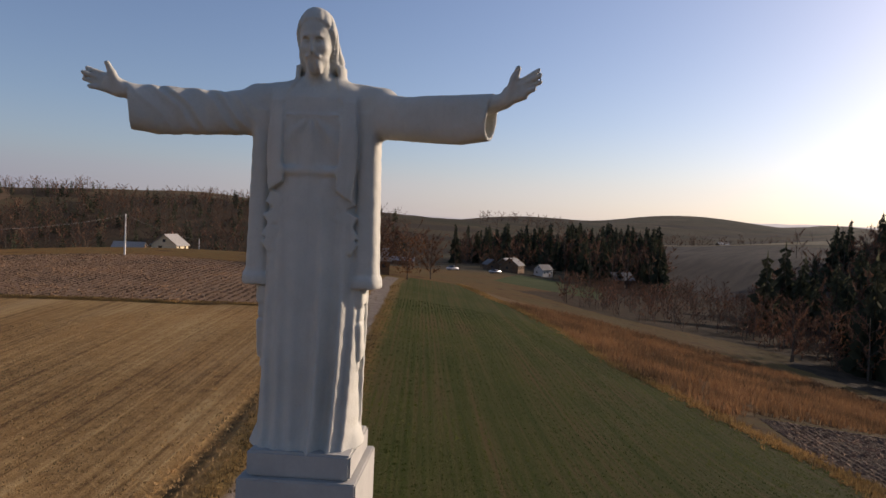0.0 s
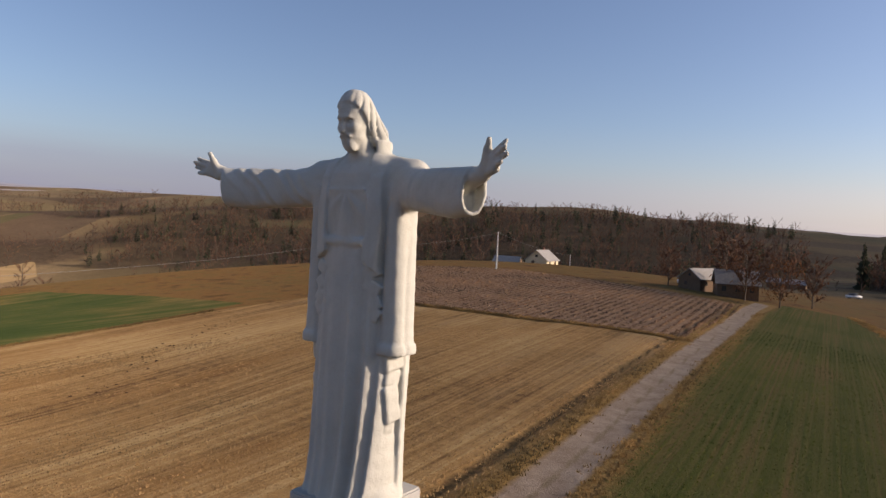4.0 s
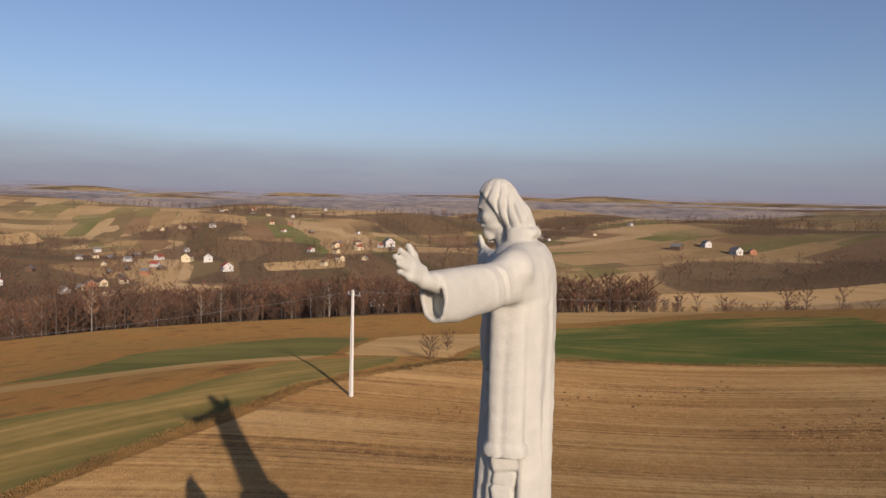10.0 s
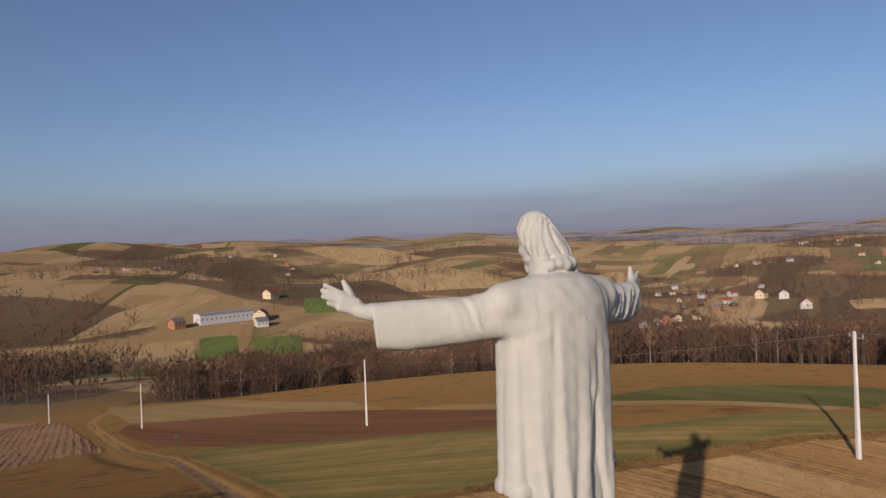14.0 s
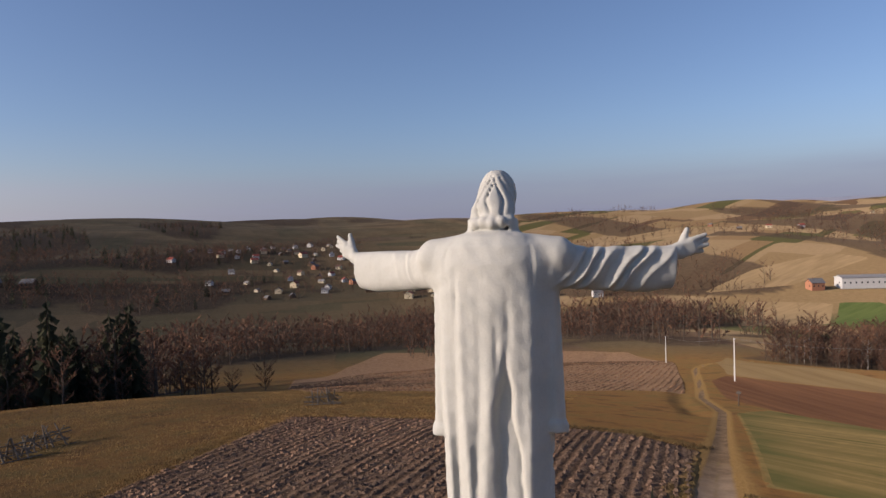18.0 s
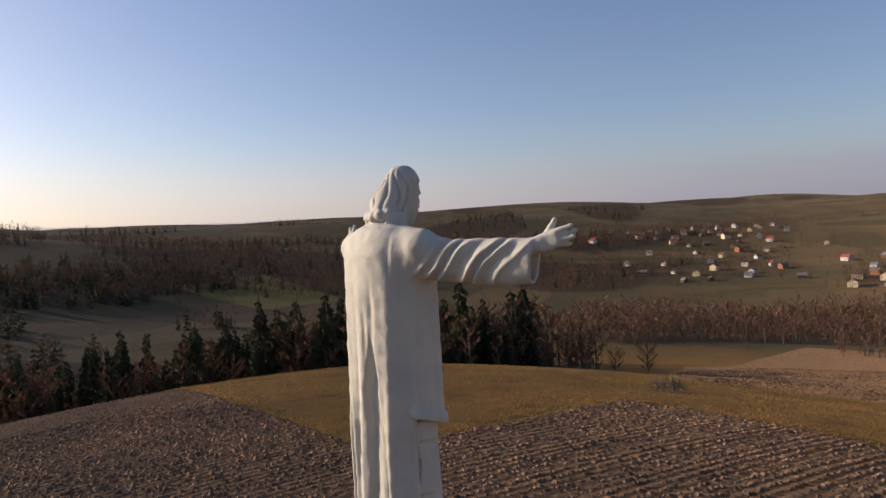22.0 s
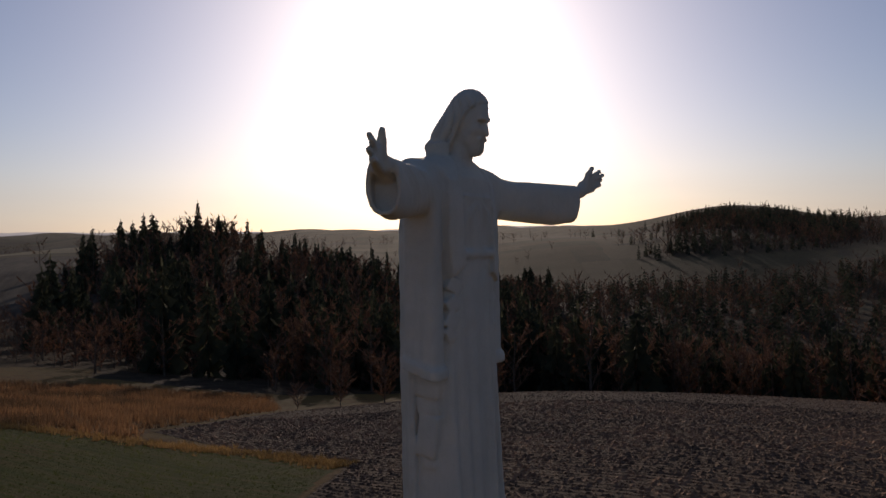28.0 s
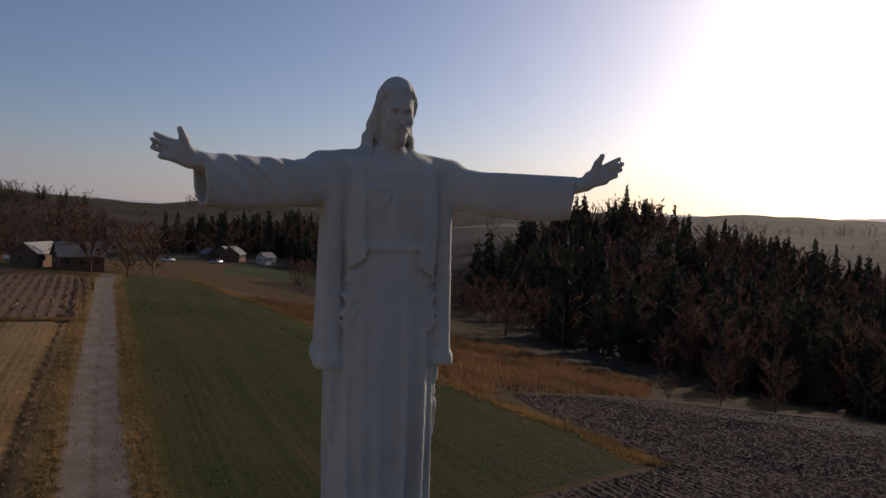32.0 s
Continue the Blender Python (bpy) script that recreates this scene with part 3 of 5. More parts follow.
    lump = n.math("ADD", n.noise(2.6, 3, 0.7), n.math("MULTIPLY", rows(97, 1.1, 0.5), 0.8))
    c, bump = lay(c, bump, "ridge_plough", n.ramp(n.noise(1.4, 4, 0.75), (0.35, (0.15, 0.088, 0.05)), (0.65, (0.3, 0.195, 0.12))), lump)
    c, bump = lay(c, bump, "south_plough", n.ramp(n.noise(0.9, 4, 0.75), (0.35, (0.16, 0.092, 0.05)), (0.65, (0.29, 0.185, 0.105))), lump)
    r2 = rows(95, 3.2, 0.5)
    crop = n.ramp(n.math("ADD", n.math("MULTIPLY", r2, 0.75), n.math("MULTIPLY", n.noise(0.09, 4), 0.25)), (0.4, (0.14, 0.1, 0.036)), (0.48, (0.1, 0.098, 0.026)), (0.57, (0.068, 0.082, 0.017)))
    c, bump = lay(c, bump, "winter_crop", n.mix(n.ramp(fine, (0.5, (0, 0, 0)), (0.7, (0.55, 0.55, 0.55))), crop, (0.13, 0.1, 0.045)), n.math("ADD", r2, fine))
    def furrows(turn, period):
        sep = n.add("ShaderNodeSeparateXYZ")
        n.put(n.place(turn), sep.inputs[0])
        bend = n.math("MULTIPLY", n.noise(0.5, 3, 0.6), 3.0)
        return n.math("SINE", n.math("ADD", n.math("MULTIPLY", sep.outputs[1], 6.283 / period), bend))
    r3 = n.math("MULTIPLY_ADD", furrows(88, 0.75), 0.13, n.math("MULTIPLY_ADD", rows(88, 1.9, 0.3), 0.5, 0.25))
    # Soil tone follows the furrow height: darker low down, paler on the crests.
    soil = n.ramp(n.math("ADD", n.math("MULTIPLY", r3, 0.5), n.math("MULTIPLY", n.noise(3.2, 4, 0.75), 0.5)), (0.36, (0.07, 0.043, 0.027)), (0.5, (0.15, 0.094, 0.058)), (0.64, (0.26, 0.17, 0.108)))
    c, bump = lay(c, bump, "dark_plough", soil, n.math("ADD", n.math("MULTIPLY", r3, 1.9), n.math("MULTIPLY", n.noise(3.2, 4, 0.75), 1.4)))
    # verge, ditch and the two-rutted track
    verge = n.math("SUBTRACT", 3.1, n.attr("track"))
    wob = n.math("MULTIPLY", n.math("SUBTRACT", rag, 0.5), 1.6)
    c = n.mix(n.math("MINIMUM", n.math("MAXIMUM", n.math("ADD", verge, wob), 0.0), 1.0), c, n.ramp(fine, (0.35, (0.18, 0.105, 0.034)), (0.65, (0.3, 0.19, 0.07))))
    # Dark band painted into the ditch and the plough's edge furrow, as their shade.
    dt = n.math("MULTIPLY_ADD", n.math("ADD", n.attr("ditch"), n.math("MULTIPLY", wob, 0.45)), -2.6, 1.1)
    c = n.mix(n.math("MINIMUM", n.math("MAXIMUM", dt, 0.0), 0.9), c, (0.055, 0.042, 0.022))
    rut = n.math("MULTIPLY_ADD", n.math("ADD", n.attr("track"), n.math("MULTIPLY", wob, 0.25)), -3.0, 4.2)
    dirt = n.ramp(n.math("ADD", n.math("MULTIPLY", n.noise(0.7, 5, 0.7), 0.7), n.math("MULTIPLY", fine, 0.3)), (0.35, (0.22, 0.16, 0.11)), (0.65, (0.38, 0.3, 0.225)))
    earth = n.ramp(n.noise(0.9, 5, 0.7), (0.35, (0.1, 0.066, 0.036)), (0.65, (0.21, 0.145, 0.085)))
    where = n.add("ShaderNodeSeparateXYZ")
    n.put(n.coord, where.inputs[0])
    dirt = n.mix(n.math("MINIMUM", n.math("MAXIMUM", n.math("MULTIPLY_ADD", where.outputs[1], -0.06, -1.0), 0.0), 1.0), dirt, earth)
    c = n.mix(n.math("MINIMUM", n.math("MAXIMUM", rut, 0.0), 1.0), c, dirt)
    mid = n.math("MULTIPLY_ADD", n.math("ADD", n.attr("track"), n.math("MULTIPLY", wob, 0.3)), -4.0, 0.9)
    c = n.mix(n.math("MULTIPLY", n.math("MINIMUM", n.math("MAXIMUM", mid, 0.0), 1.0), 0.8), c, (0.17, 0.125, 0.062))
    n.bump(bump, 1.0, 0.16)
    return n.done(c)


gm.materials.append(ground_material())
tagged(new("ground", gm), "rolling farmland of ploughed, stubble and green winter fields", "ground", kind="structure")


def on(x, y):
    return float(height(np.array(x), np.array(y)))


# ---- ridges on the horizon, their haze painted as glow ----
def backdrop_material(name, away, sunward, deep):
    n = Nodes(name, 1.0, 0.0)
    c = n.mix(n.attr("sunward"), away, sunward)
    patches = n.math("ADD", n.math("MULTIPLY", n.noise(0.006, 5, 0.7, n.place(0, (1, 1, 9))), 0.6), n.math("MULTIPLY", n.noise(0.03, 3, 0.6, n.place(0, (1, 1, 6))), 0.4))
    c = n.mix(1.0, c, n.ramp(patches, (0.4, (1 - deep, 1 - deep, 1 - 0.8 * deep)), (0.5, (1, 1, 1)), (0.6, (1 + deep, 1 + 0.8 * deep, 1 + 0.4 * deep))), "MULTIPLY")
    # Haze and its brightening towards the sun are painted as emission, no lamp.
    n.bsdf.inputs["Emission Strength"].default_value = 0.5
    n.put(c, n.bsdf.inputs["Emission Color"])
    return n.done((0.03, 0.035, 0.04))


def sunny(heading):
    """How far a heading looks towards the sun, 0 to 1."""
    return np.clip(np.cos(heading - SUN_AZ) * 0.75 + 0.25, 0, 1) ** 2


hb = np.linspace(0, 2 * np.pi, 721)
up_ = skyline(np.degrees(hb))
bv, bf, bi, bs = [], [], [], []
for k, (rb_, drop, seed_) in enumerate(((1650, 0.9, 1.1), (2300, 0.6, 2.3), (3100, 0.34, 4.1), (4300, 0.1, 5.2))):
    bx, by = rb_ * np.cos(hb), rb_ * np.sin(hb)
    base = height(bx, by)
    crest = up_ - drop + (0.16 - 0.03 * k) * (np.sin(7 * hb + seed_) * np.sin(3 * hb + 2 * seed_) + 0.5 * np.sin(19 * hb + seed_ * 3)) + 0.02 * np.sin(53 * hb + seed_) + 0.012 * np.sin(137 * hb + 2 * seed_) + 0.012 * np.sin(211 * hb)
    crest = 9 + rb_ * 1.04 * np.tan(np.radians(crest))
    k0 = len(bv) * 2 * len(hb)
    bv.append(np.concatenate([np.stack([bx, by, base - 40], 1), np.stack([bx * 1.04, by * 1.04, np.maximum(crest, base - 30)], 1)]))
    m = np.arange(len(hb) - 1)
    bf.append(np.stack([m, m + 1, m + 1 + len(hb), m + len(hb)], 1) + k0)
    bi.append(np.full(len(m), k))
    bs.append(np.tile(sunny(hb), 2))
# Each ring's haze is painted by hand, paler and bluer with distance.
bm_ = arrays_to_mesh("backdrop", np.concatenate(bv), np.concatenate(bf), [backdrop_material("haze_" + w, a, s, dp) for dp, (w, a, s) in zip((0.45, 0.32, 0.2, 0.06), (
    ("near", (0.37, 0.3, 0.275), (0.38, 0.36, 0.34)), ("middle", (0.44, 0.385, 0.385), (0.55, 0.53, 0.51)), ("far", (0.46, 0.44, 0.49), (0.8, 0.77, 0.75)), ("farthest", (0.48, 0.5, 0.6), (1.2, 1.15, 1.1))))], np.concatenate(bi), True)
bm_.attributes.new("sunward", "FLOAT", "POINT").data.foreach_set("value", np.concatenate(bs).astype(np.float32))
tagged(new("backdrop", bm_), "pale blue ridges along the horizon, glowing with painted haze", "hills", kind="structure")


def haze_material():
    """A glowing see-through shell painted as haze along the whole horizon, thinning out upwards."""
    n = Nodes("haze_glow_shell", 1.0, 0.0)
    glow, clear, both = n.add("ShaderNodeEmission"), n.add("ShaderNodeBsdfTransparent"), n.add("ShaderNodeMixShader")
    # Emission stands in for lit haze, whiter on the sun's side.
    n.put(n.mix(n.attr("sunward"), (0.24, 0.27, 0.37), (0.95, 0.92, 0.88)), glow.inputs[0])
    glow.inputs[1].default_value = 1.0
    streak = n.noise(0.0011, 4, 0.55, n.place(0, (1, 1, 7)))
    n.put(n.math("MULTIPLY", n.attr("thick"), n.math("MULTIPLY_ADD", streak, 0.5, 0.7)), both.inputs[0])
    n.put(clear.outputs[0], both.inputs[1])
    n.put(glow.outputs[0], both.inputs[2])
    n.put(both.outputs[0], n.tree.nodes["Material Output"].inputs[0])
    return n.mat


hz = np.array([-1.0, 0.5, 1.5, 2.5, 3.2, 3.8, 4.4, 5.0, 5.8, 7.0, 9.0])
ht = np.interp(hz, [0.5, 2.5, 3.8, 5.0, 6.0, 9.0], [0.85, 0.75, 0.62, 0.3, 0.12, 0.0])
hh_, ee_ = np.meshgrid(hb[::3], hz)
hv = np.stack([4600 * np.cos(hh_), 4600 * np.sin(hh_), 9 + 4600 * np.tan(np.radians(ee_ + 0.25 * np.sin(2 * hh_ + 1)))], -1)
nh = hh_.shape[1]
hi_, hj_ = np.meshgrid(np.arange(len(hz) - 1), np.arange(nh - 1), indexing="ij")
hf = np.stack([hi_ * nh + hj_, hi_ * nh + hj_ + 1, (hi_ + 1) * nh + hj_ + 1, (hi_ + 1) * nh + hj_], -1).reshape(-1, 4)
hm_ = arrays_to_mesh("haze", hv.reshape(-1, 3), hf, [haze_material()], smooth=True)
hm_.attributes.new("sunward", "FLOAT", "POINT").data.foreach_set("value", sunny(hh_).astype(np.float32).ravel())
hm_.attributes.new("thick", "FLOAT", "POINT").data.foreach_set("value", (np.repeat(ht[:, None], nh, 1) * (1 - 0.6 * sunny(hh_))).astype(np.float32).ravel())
tagged(new("backdrop", hm_), "grey-blue glowing shell painted as haze over the horizon", "haze", kind="structure")

# ---- statue: one carved mesh, drawn as a solid field on a grid ----
# Local units: 5.1 high, scaled to its true size when it is placed.
STEP = 0.02
GX, GY, GZ = (np.arange(a, b, STEP, dtype=np.float32) for a, b in ((-2.72, 2.72), (-1.34, 0.66), (-0.04, 5.22)))
FIELD = np.full((len(GX), len(GY), len(GZ)), 1.0, np.float32)


def window(lo, hi):
    """The part of the grid between two corners: its slices and coordinates."""
    cut = tuple(slice(max(0, int(np.searchsorted(g, a)) - 1), int(np.searchsorted(g, b)) + 1) for g, a, b in zip((GX, GY, GZ), lo, hi))
    return cut, GX[cut[0]][:, None, None], GY[cut[1]][None, :, None], GZ[cut[2]][None, None, :]


def blend(lo, hi, solid, k=0.03, away=False):
    """Joins (or cuts away) a solid into the field, rounding the seam by k."""
    cut, x, y, z = window(lo, hi)
    old, d = FIELD[cut], np.asarray(solid(x, y, z), np.float32)
    if away:
        h = np.clip(0.5 - 0.5 * (old + d) / k, 0, 1)
        FIELD[cut] = old * (1 - h) - d * h + k * h * (1 - h)
    else:
        h = np.clip(0.5 + 0.5 * (d - old) / k, 0, 1)
        FIELD[cut] = d * (1 - h) + old * h - k * h * (1 - h)


def egg(c, r, k=0.03, away=False, lean=0.0):
    cl, sl = math.cos(lean), math.sin(lean)

    def solid(x, y, z):
        u, v, w = x - c[0], y - c[1], z - c[2]
        v, w = cl * v + sl * w, -sl * v + cl * w
        n = np.sqrt((u / r[0]) ** 2 + (v / r[1]) ** 2 + (w / r[2]) ** 2)
        return (n - 1) * min(r)
    m = max(r) + 0.1
    blend([a - m for a in c], [a + m for a in c], solid, k, away)


def rod(a, b, ra, rb, k=0.03, away=False, flat=1.0):
    """A tapered round rod from a to b; flat under 1 makes it thinner across y."""
    a, b = np.array(a, float), np.array(b, float)
    ab = b - a

    def solid(x, y, z):
        t = np.clip(((x - a[0]) * ab[0] + (y - a[1]) * ab[1] + (z - a[2]) * ab[2]) / (ab @ ab), 0, 1)
        return np.sqrt((x - a[0] - t * ab[0]) ** 2 + ((y - a[1] - t * ab[1]) / flat) ** 2 + (z - a[2] - t * ab[2]) ** 2) - (ra + (rb - ra) * t)
    m = max(ra, rb) + 0.1
    blend(np.minimum(a, b) - m, np.maximum(a, b) + m, solid, k, away)


def slab(c, half, rot=(0, 0, 0), r=0.03, k=0.02, away=False):
    """A box with rounded edges, turned by degrees."""
    m3 = np.array(Euler([radians(v) for v in rot]).to_matrix())

    def solid(x, y, z):
        u, v, w = x - c[0], y - c[1], z - c[2]
        q = [np.abs(m3[0, i] * u + m3[1, i] * v + m3[2, i] * w) - (half[i] - r) for i in range(3)]
        out = np.sqrt(sum(np.maximum(p, 0) ** 2 for p in q))
        return out + np.minimum(np.maximum(np.maximum(q[0], q[1]), q[2]), 0) - r
    m = float(np.linalg.norm(half)) + 0.05
    blend([a - m for a in c], [a + m for a in c], solid, k, away)


def lerp(z, *rows):
    return np.interp(z, [r[0] for r in rows], [r[1] for r in rows]).astype(np.float32)


def ridge(t, at, wide):
    return np.exp(-((t - at) / wide) ** 2)


def robe(x, y, z):
    a = lerp(z, (-0.1, 0.72), (0.05, 0.66), (0.2, 0.6), (1.0, 0.57), (2.0, 0.56), (3.0, 0.55), (3.25, 0.53), (3.8, 0.6), (4.1, 0.55), (4.25, 0.32), (4.4, 0.12))
    b = lerp(z, (-0.1, 0.52), (0.1, 0.46), (0.5, 0.4), (2.0, 0.38), (3.2, 0.37), (3.7, 0.4), (4.05, 0.36), (4.25, 0.24), (4.4, 0.12))
    n = (np.abs(x / a) ** 2.5 + np.abs((y + 0.06) / b) ** 2.5) ** 0.4
    d = (n - 1) * np.minimum(a, b)
    low = np.clip((3.1 - z) / 2.6, 0, 1)
    front = np.clip(-(y + 0.04) / 0.2, 0, 1)
    drift = 0.05 * np.sin(z * 0.9)
    folds = sum(h * ridge(x, at + drift * (1 if at > 0 else -0.6), w) for at, w, h in
                ((-0.44, 0.05, 0.05), (-0.28, 0.06, 0.045), (-0.1, 0.07, 0.05), (0.13, 0.045, 0.1), (0.36, 0.05, 0.085), (0.5, 0.04, 0.06)))
    d -= front * low * folds
    d += front * low * 0.05 * ridge(x, 0.25 + drift, 0.055)
    back = np.clip((y - 0.05) / 0.2, 0, 1)
    d -= back * np.clip((2.2 - z) / 1.5, 0, 1) * 0.05 * (ridge(x, -0.3, 0.1) + ridge(x, 0.05, 0.08) + ridge(x, 0.4, 0.1))
    chest = front * np.clip((z - 3.22) / 0.05, 0, 1) * np.clip((3.9 - z) / 0.2, 0, 1)
    d -= chest * 0.012 * np.cos(9 * np.arctan2(x, 3.85 - z))
    return np.maximum(d, -0.03 - z)


blend((-0.95, -0.75, -0.05), (0.95, 0.6, 4.5), robe, 0.001)


def cloak(x, y, z):
    """The long panel down the back, split low down, with a raised edge on either side."""
    a = lerp(z, (0, 0.6), (1.8, 0.63), (3.0, 0.655), (3.6, 0.67), (4.0, 0.65), (4.15, 0.58), (4.27, 0.42), (4.34, 0.2))
    b = lerp(z, (0, 0.43), (2.0, 0.42), (3.4, 0.43), (3.95, 0.42), (4.15, 0.36), (4.27, 0.28), (4.34, 0.15))
    n = (np.abs(x / a) ** 2.35 + np.abs((y + 0.01) / b) ** 2.35) ** (1 / 2.35)
    d = (n - 1) * np.minimum(a, b)
    back = np.clip(y / 0.15, 0, 1)
    low = np.clip((3.9 - z) / 2.2, 0, 1)
    sway = 0.05 * np.sin(1.4 * z + 0.5)
    d -= back * low * (0.035 * ridge(x, -0.47 + 0.3 * sway, 0.07) + 0.03 * ridge(x, 0.02 + sway, 0.07) + 0.04 * ridge(x, 0.28 - sway, 0.06) + 0.045 * ridge(x, 0.53 - sway, 0.06))
    d += back * low * (0.03 * ridge(x, 0.15 + sway, 0.05) + 0.028 * ridge(x, 0.41, 0.05))
    split = lerp(z, (0.6, 0.15), (1.6, 0.13), (2.4, 0.08), (3.1, 0.0))
    mid = -0.2 + 0.025 * np.sin(3.4 * z) + 0.012 * np.sin(9 * z + 1)
    d += back * 0.13 * np.clip((3.1 - z) / 0.7, 0, 1) / (1 + np.exp(np.clip((np.abs(x - mid) - split) / 0.014, -30, 30)))
    d += back * (0.004 * np.sin(5 * x + 2.2 * z) * np.sin(3.1 * z + 3 * x) + 0.0025 * np.sin(11 * x - 5 * z) * np.sin(7 * z + 1) + 0.003 * np.sin(23 * x + 9 * z) * np.sin(13 * z - 6 * x))
    # hollows pressed into the cloth under the shoulders
    d += back * 0.022 * (ridge(x, -0.24, 0.045) * ridge(z, 3.3, 0.35) + ridge(x, 0.38, 0.03) * ridge(z, 3.55, 0.25) + ridge(x, -0.1, 0.035) * ridge(z, 2.95, 0.3))
    d -= 0.022 * ridge(y, 0.1, 0.045) * np.clip((np.abs(x) - 0.45) / 0.1, 0, 1) * np.clip((4.2 - z) / 0.3, 0, 1)
    d = np.maximum(d, 0.05 - y)
    return np.maximum(d, 0.0 - z)


blend((-0.98, -0.7, -0.02), (0.98, 0.64, 4.45), cloak, 0.015)


def column(x, y, z):
    """Hanging side drapes under the sleeves, ending in a thick hem."""
    ax = np.abs(x)
    mid, wide = lerp(z, (1.8, 0.645), (3.8, 0.63)), lerp(z, (1.85, 0.155), (2.6, 0.14), (3.8, 0.12))
    hem = 1.86 + np.where(x < 0, 0.12, 0.0) * np.clip((y + 0.3) / 0.4, 0, 1)
    n = (np.abs((ax - mid) / wide) ** 3 + np.abs((y + 0.1) / 0.215) ** 3) ** (1 / 3)
    d = (n - 1) * 0.14
    d -= 0.028 / (1 + np.exp(np.clip((z - hem - 0.13) / 0.012, -30, 30)))
    d += 0.012 * ridge(y, -0.12 + 0.02 * np.sin(2 * z), 0.04) * np.clip((3.4 - z) / 0.4, 0, 1)
    return np.maximum(np.maximum(d, hem - z), z - 3.9)


blend((-0.9, -0.45, 1.75), (0.9, 0.25, 4.0), column, 0.012)


def cape(x, y, z):
    """The two front panels of the cloak with their slanted points."""
    a = lerp(z, (2.7, 0.68), (3.5, 0.68), (4.0, 0.66), (4.15, 0.56), (4.3, 0.3))
    b = lerp(z, (2.7, 0.44), (3.7, 0.43), (4.0, 0.385), (4.2, 0.3), (4.32, 0.2))
    n = (np.abs(x / a) ** 2.8 + np.abs((y + 0.045) / b) ** 2.8) ** (1 / 2.8)
    d = (n - 1) * np.minimum(a, b)
    ax = np.abs(x)
    inner = np.interp(z, [2.8, 3.15, 3.3, 4.0, 4.3], [0.3, 0.31, 0.33, 0.34, 0.22]).astype(np.float32)
    hem = 2.84 + 0.65 * (0.51 - ax) + np.where(x < 0, 0.1, 0.0)
    d = np.maximum(d, inner - ax)
    d = np.maximum(d, hem - z)
    d = np.maximum(d, y - 0.12)
    return np.maximum(d, ax - 0.51 + 0.02 * np.sin(5 * z))


blend((-0.75, -0.65, 2.7), (0.75, 0.2, 4.45), cape, 0.022)
slab((0, -0.415, 3.2), (0.36, 0.04, 0.04), r=0.03, k=0.05)                       # belt
slab((0, -0.432, 3.84), (0.3, 0.02, 0.014), r=0.012, k=0.03)                   # seam across the chest
for sx in (-1, 1):
    # zigzag pleats of the sash below the cape
    for n, (zc, w) in enumerate(((2.86, 0.1), (2.66, 0.1), (2.48, 0.085), (2.33, 0.06))):
        slab((sx * (0.4 + 0.022 * n), -0.315 + 0.008 * n, zc), (w, 0.07, 0.085), (0, sx * (30 if n % 2 else -26), sx * 14), 0.012, 0.008)
    # sash tails stepping down below the side hems
    for zt, zb, hx_, hy_, tilt in ((1.9, 1.63, 0.105, 0.17, 7), (1.66, 1.44, 0.09, 0.145, -6), (1.47, 0.98, 0.1, 0.135, 9), (1.02, 0.84, 0.07, 0.1, -9)):
        slab((sx * (0.505 + hx_ * 0.3), -0.1, (zt + zb) / 2), (hx_, hy_, (zt - zb) / 2), (tilt, 0, 0), 0.045, 0.008)
    # shoulders and sleeves, open at the cuff
    rod((sx * 0.3, -0.02, 4.1), (sx * 0.74, -0.06, 4.01), 0.2, 0.235, 0.08)

    def sleeve(x, y, z, sx=sx):
        px, py = 0.45, 0.02
        dx, dy = (0.905, -0.425) if sx > 0 else (0.917, -0.4)
        u = (x * sx - px) * dx + (y - py) * dy          # along the arm
        v = -(x * sx - px) * dy + (y - py) * dx         # across
        top = lerp_a(u, (0, 4.2), (0.35, 4.17), (0.7, 4.1), (1.15, 4.1), (1.75, 4.08))
        bot = lerp_a(u, (0, 3.55), (0.4, 3.62), (0.9, 3.58), (1.4, 3.54), (1.75, 3.58))
        wide = lerp_a(u, (0, 0.26), (0.5, 0.2), (1.2, 0.17), (1.75, 0.16))
        mid, hh = (top + bot) / 2, (top - bot) / 2
        n = (np.abs(v / wide) ** 2.4 + np.abs((z - mid) / hh) ** 2.4) ** (1 / 2.4)
        d = (n - 1) * np.minimum(wide, hh)
        lean = u - (z - 3.85) * (0.5 if sx > 0 else 0.95) + 0.03 * np.sin(9 * z + 4 * u)
        amp = 0.014 if sx > 0 else 0.03
        rear = np.clip(0.65 + v / 0.3, 0.45, 1)
        soft = np.clip((u - 0.1) / 0.4, 0, 1) * np.clip(1.15 - (np.abs(z - mid) / hh) ** 4, 0, 1)
        d -= rear * soft * amp * sum(h * ridge(lean, at, w) for at, w, h in (((0.62, 0.03, 1.3), (0.86, 0.04, 0.9)) if sx > 0 else ((0.42, 0.03, 1.0), (0.6, 0.025, 1.2), (0.78, 0.03, 1.0), (1.08, 0.035, 1.2), (1.24, 0.025, 0.9), (1.5, 0.03, 0.7))))
        d += rear * soft * amp * sum(h * ridge(lean, at, w) for at, w, h in (((0.69, 0.03, 1.0),) if sx > 0 else ((0.5, 0.03, 0.8), (0.68, 0.03, 1.1), (0.93, 0.06, 0.9), (1.16, 0.03, 0.9), (1.36, 0.05, 0.7))))
        d = np.maximum(d, np.maximum(-u, u - (1.76 if sx > 0 else 1.72) - 0.1 * (z - 3.8)))
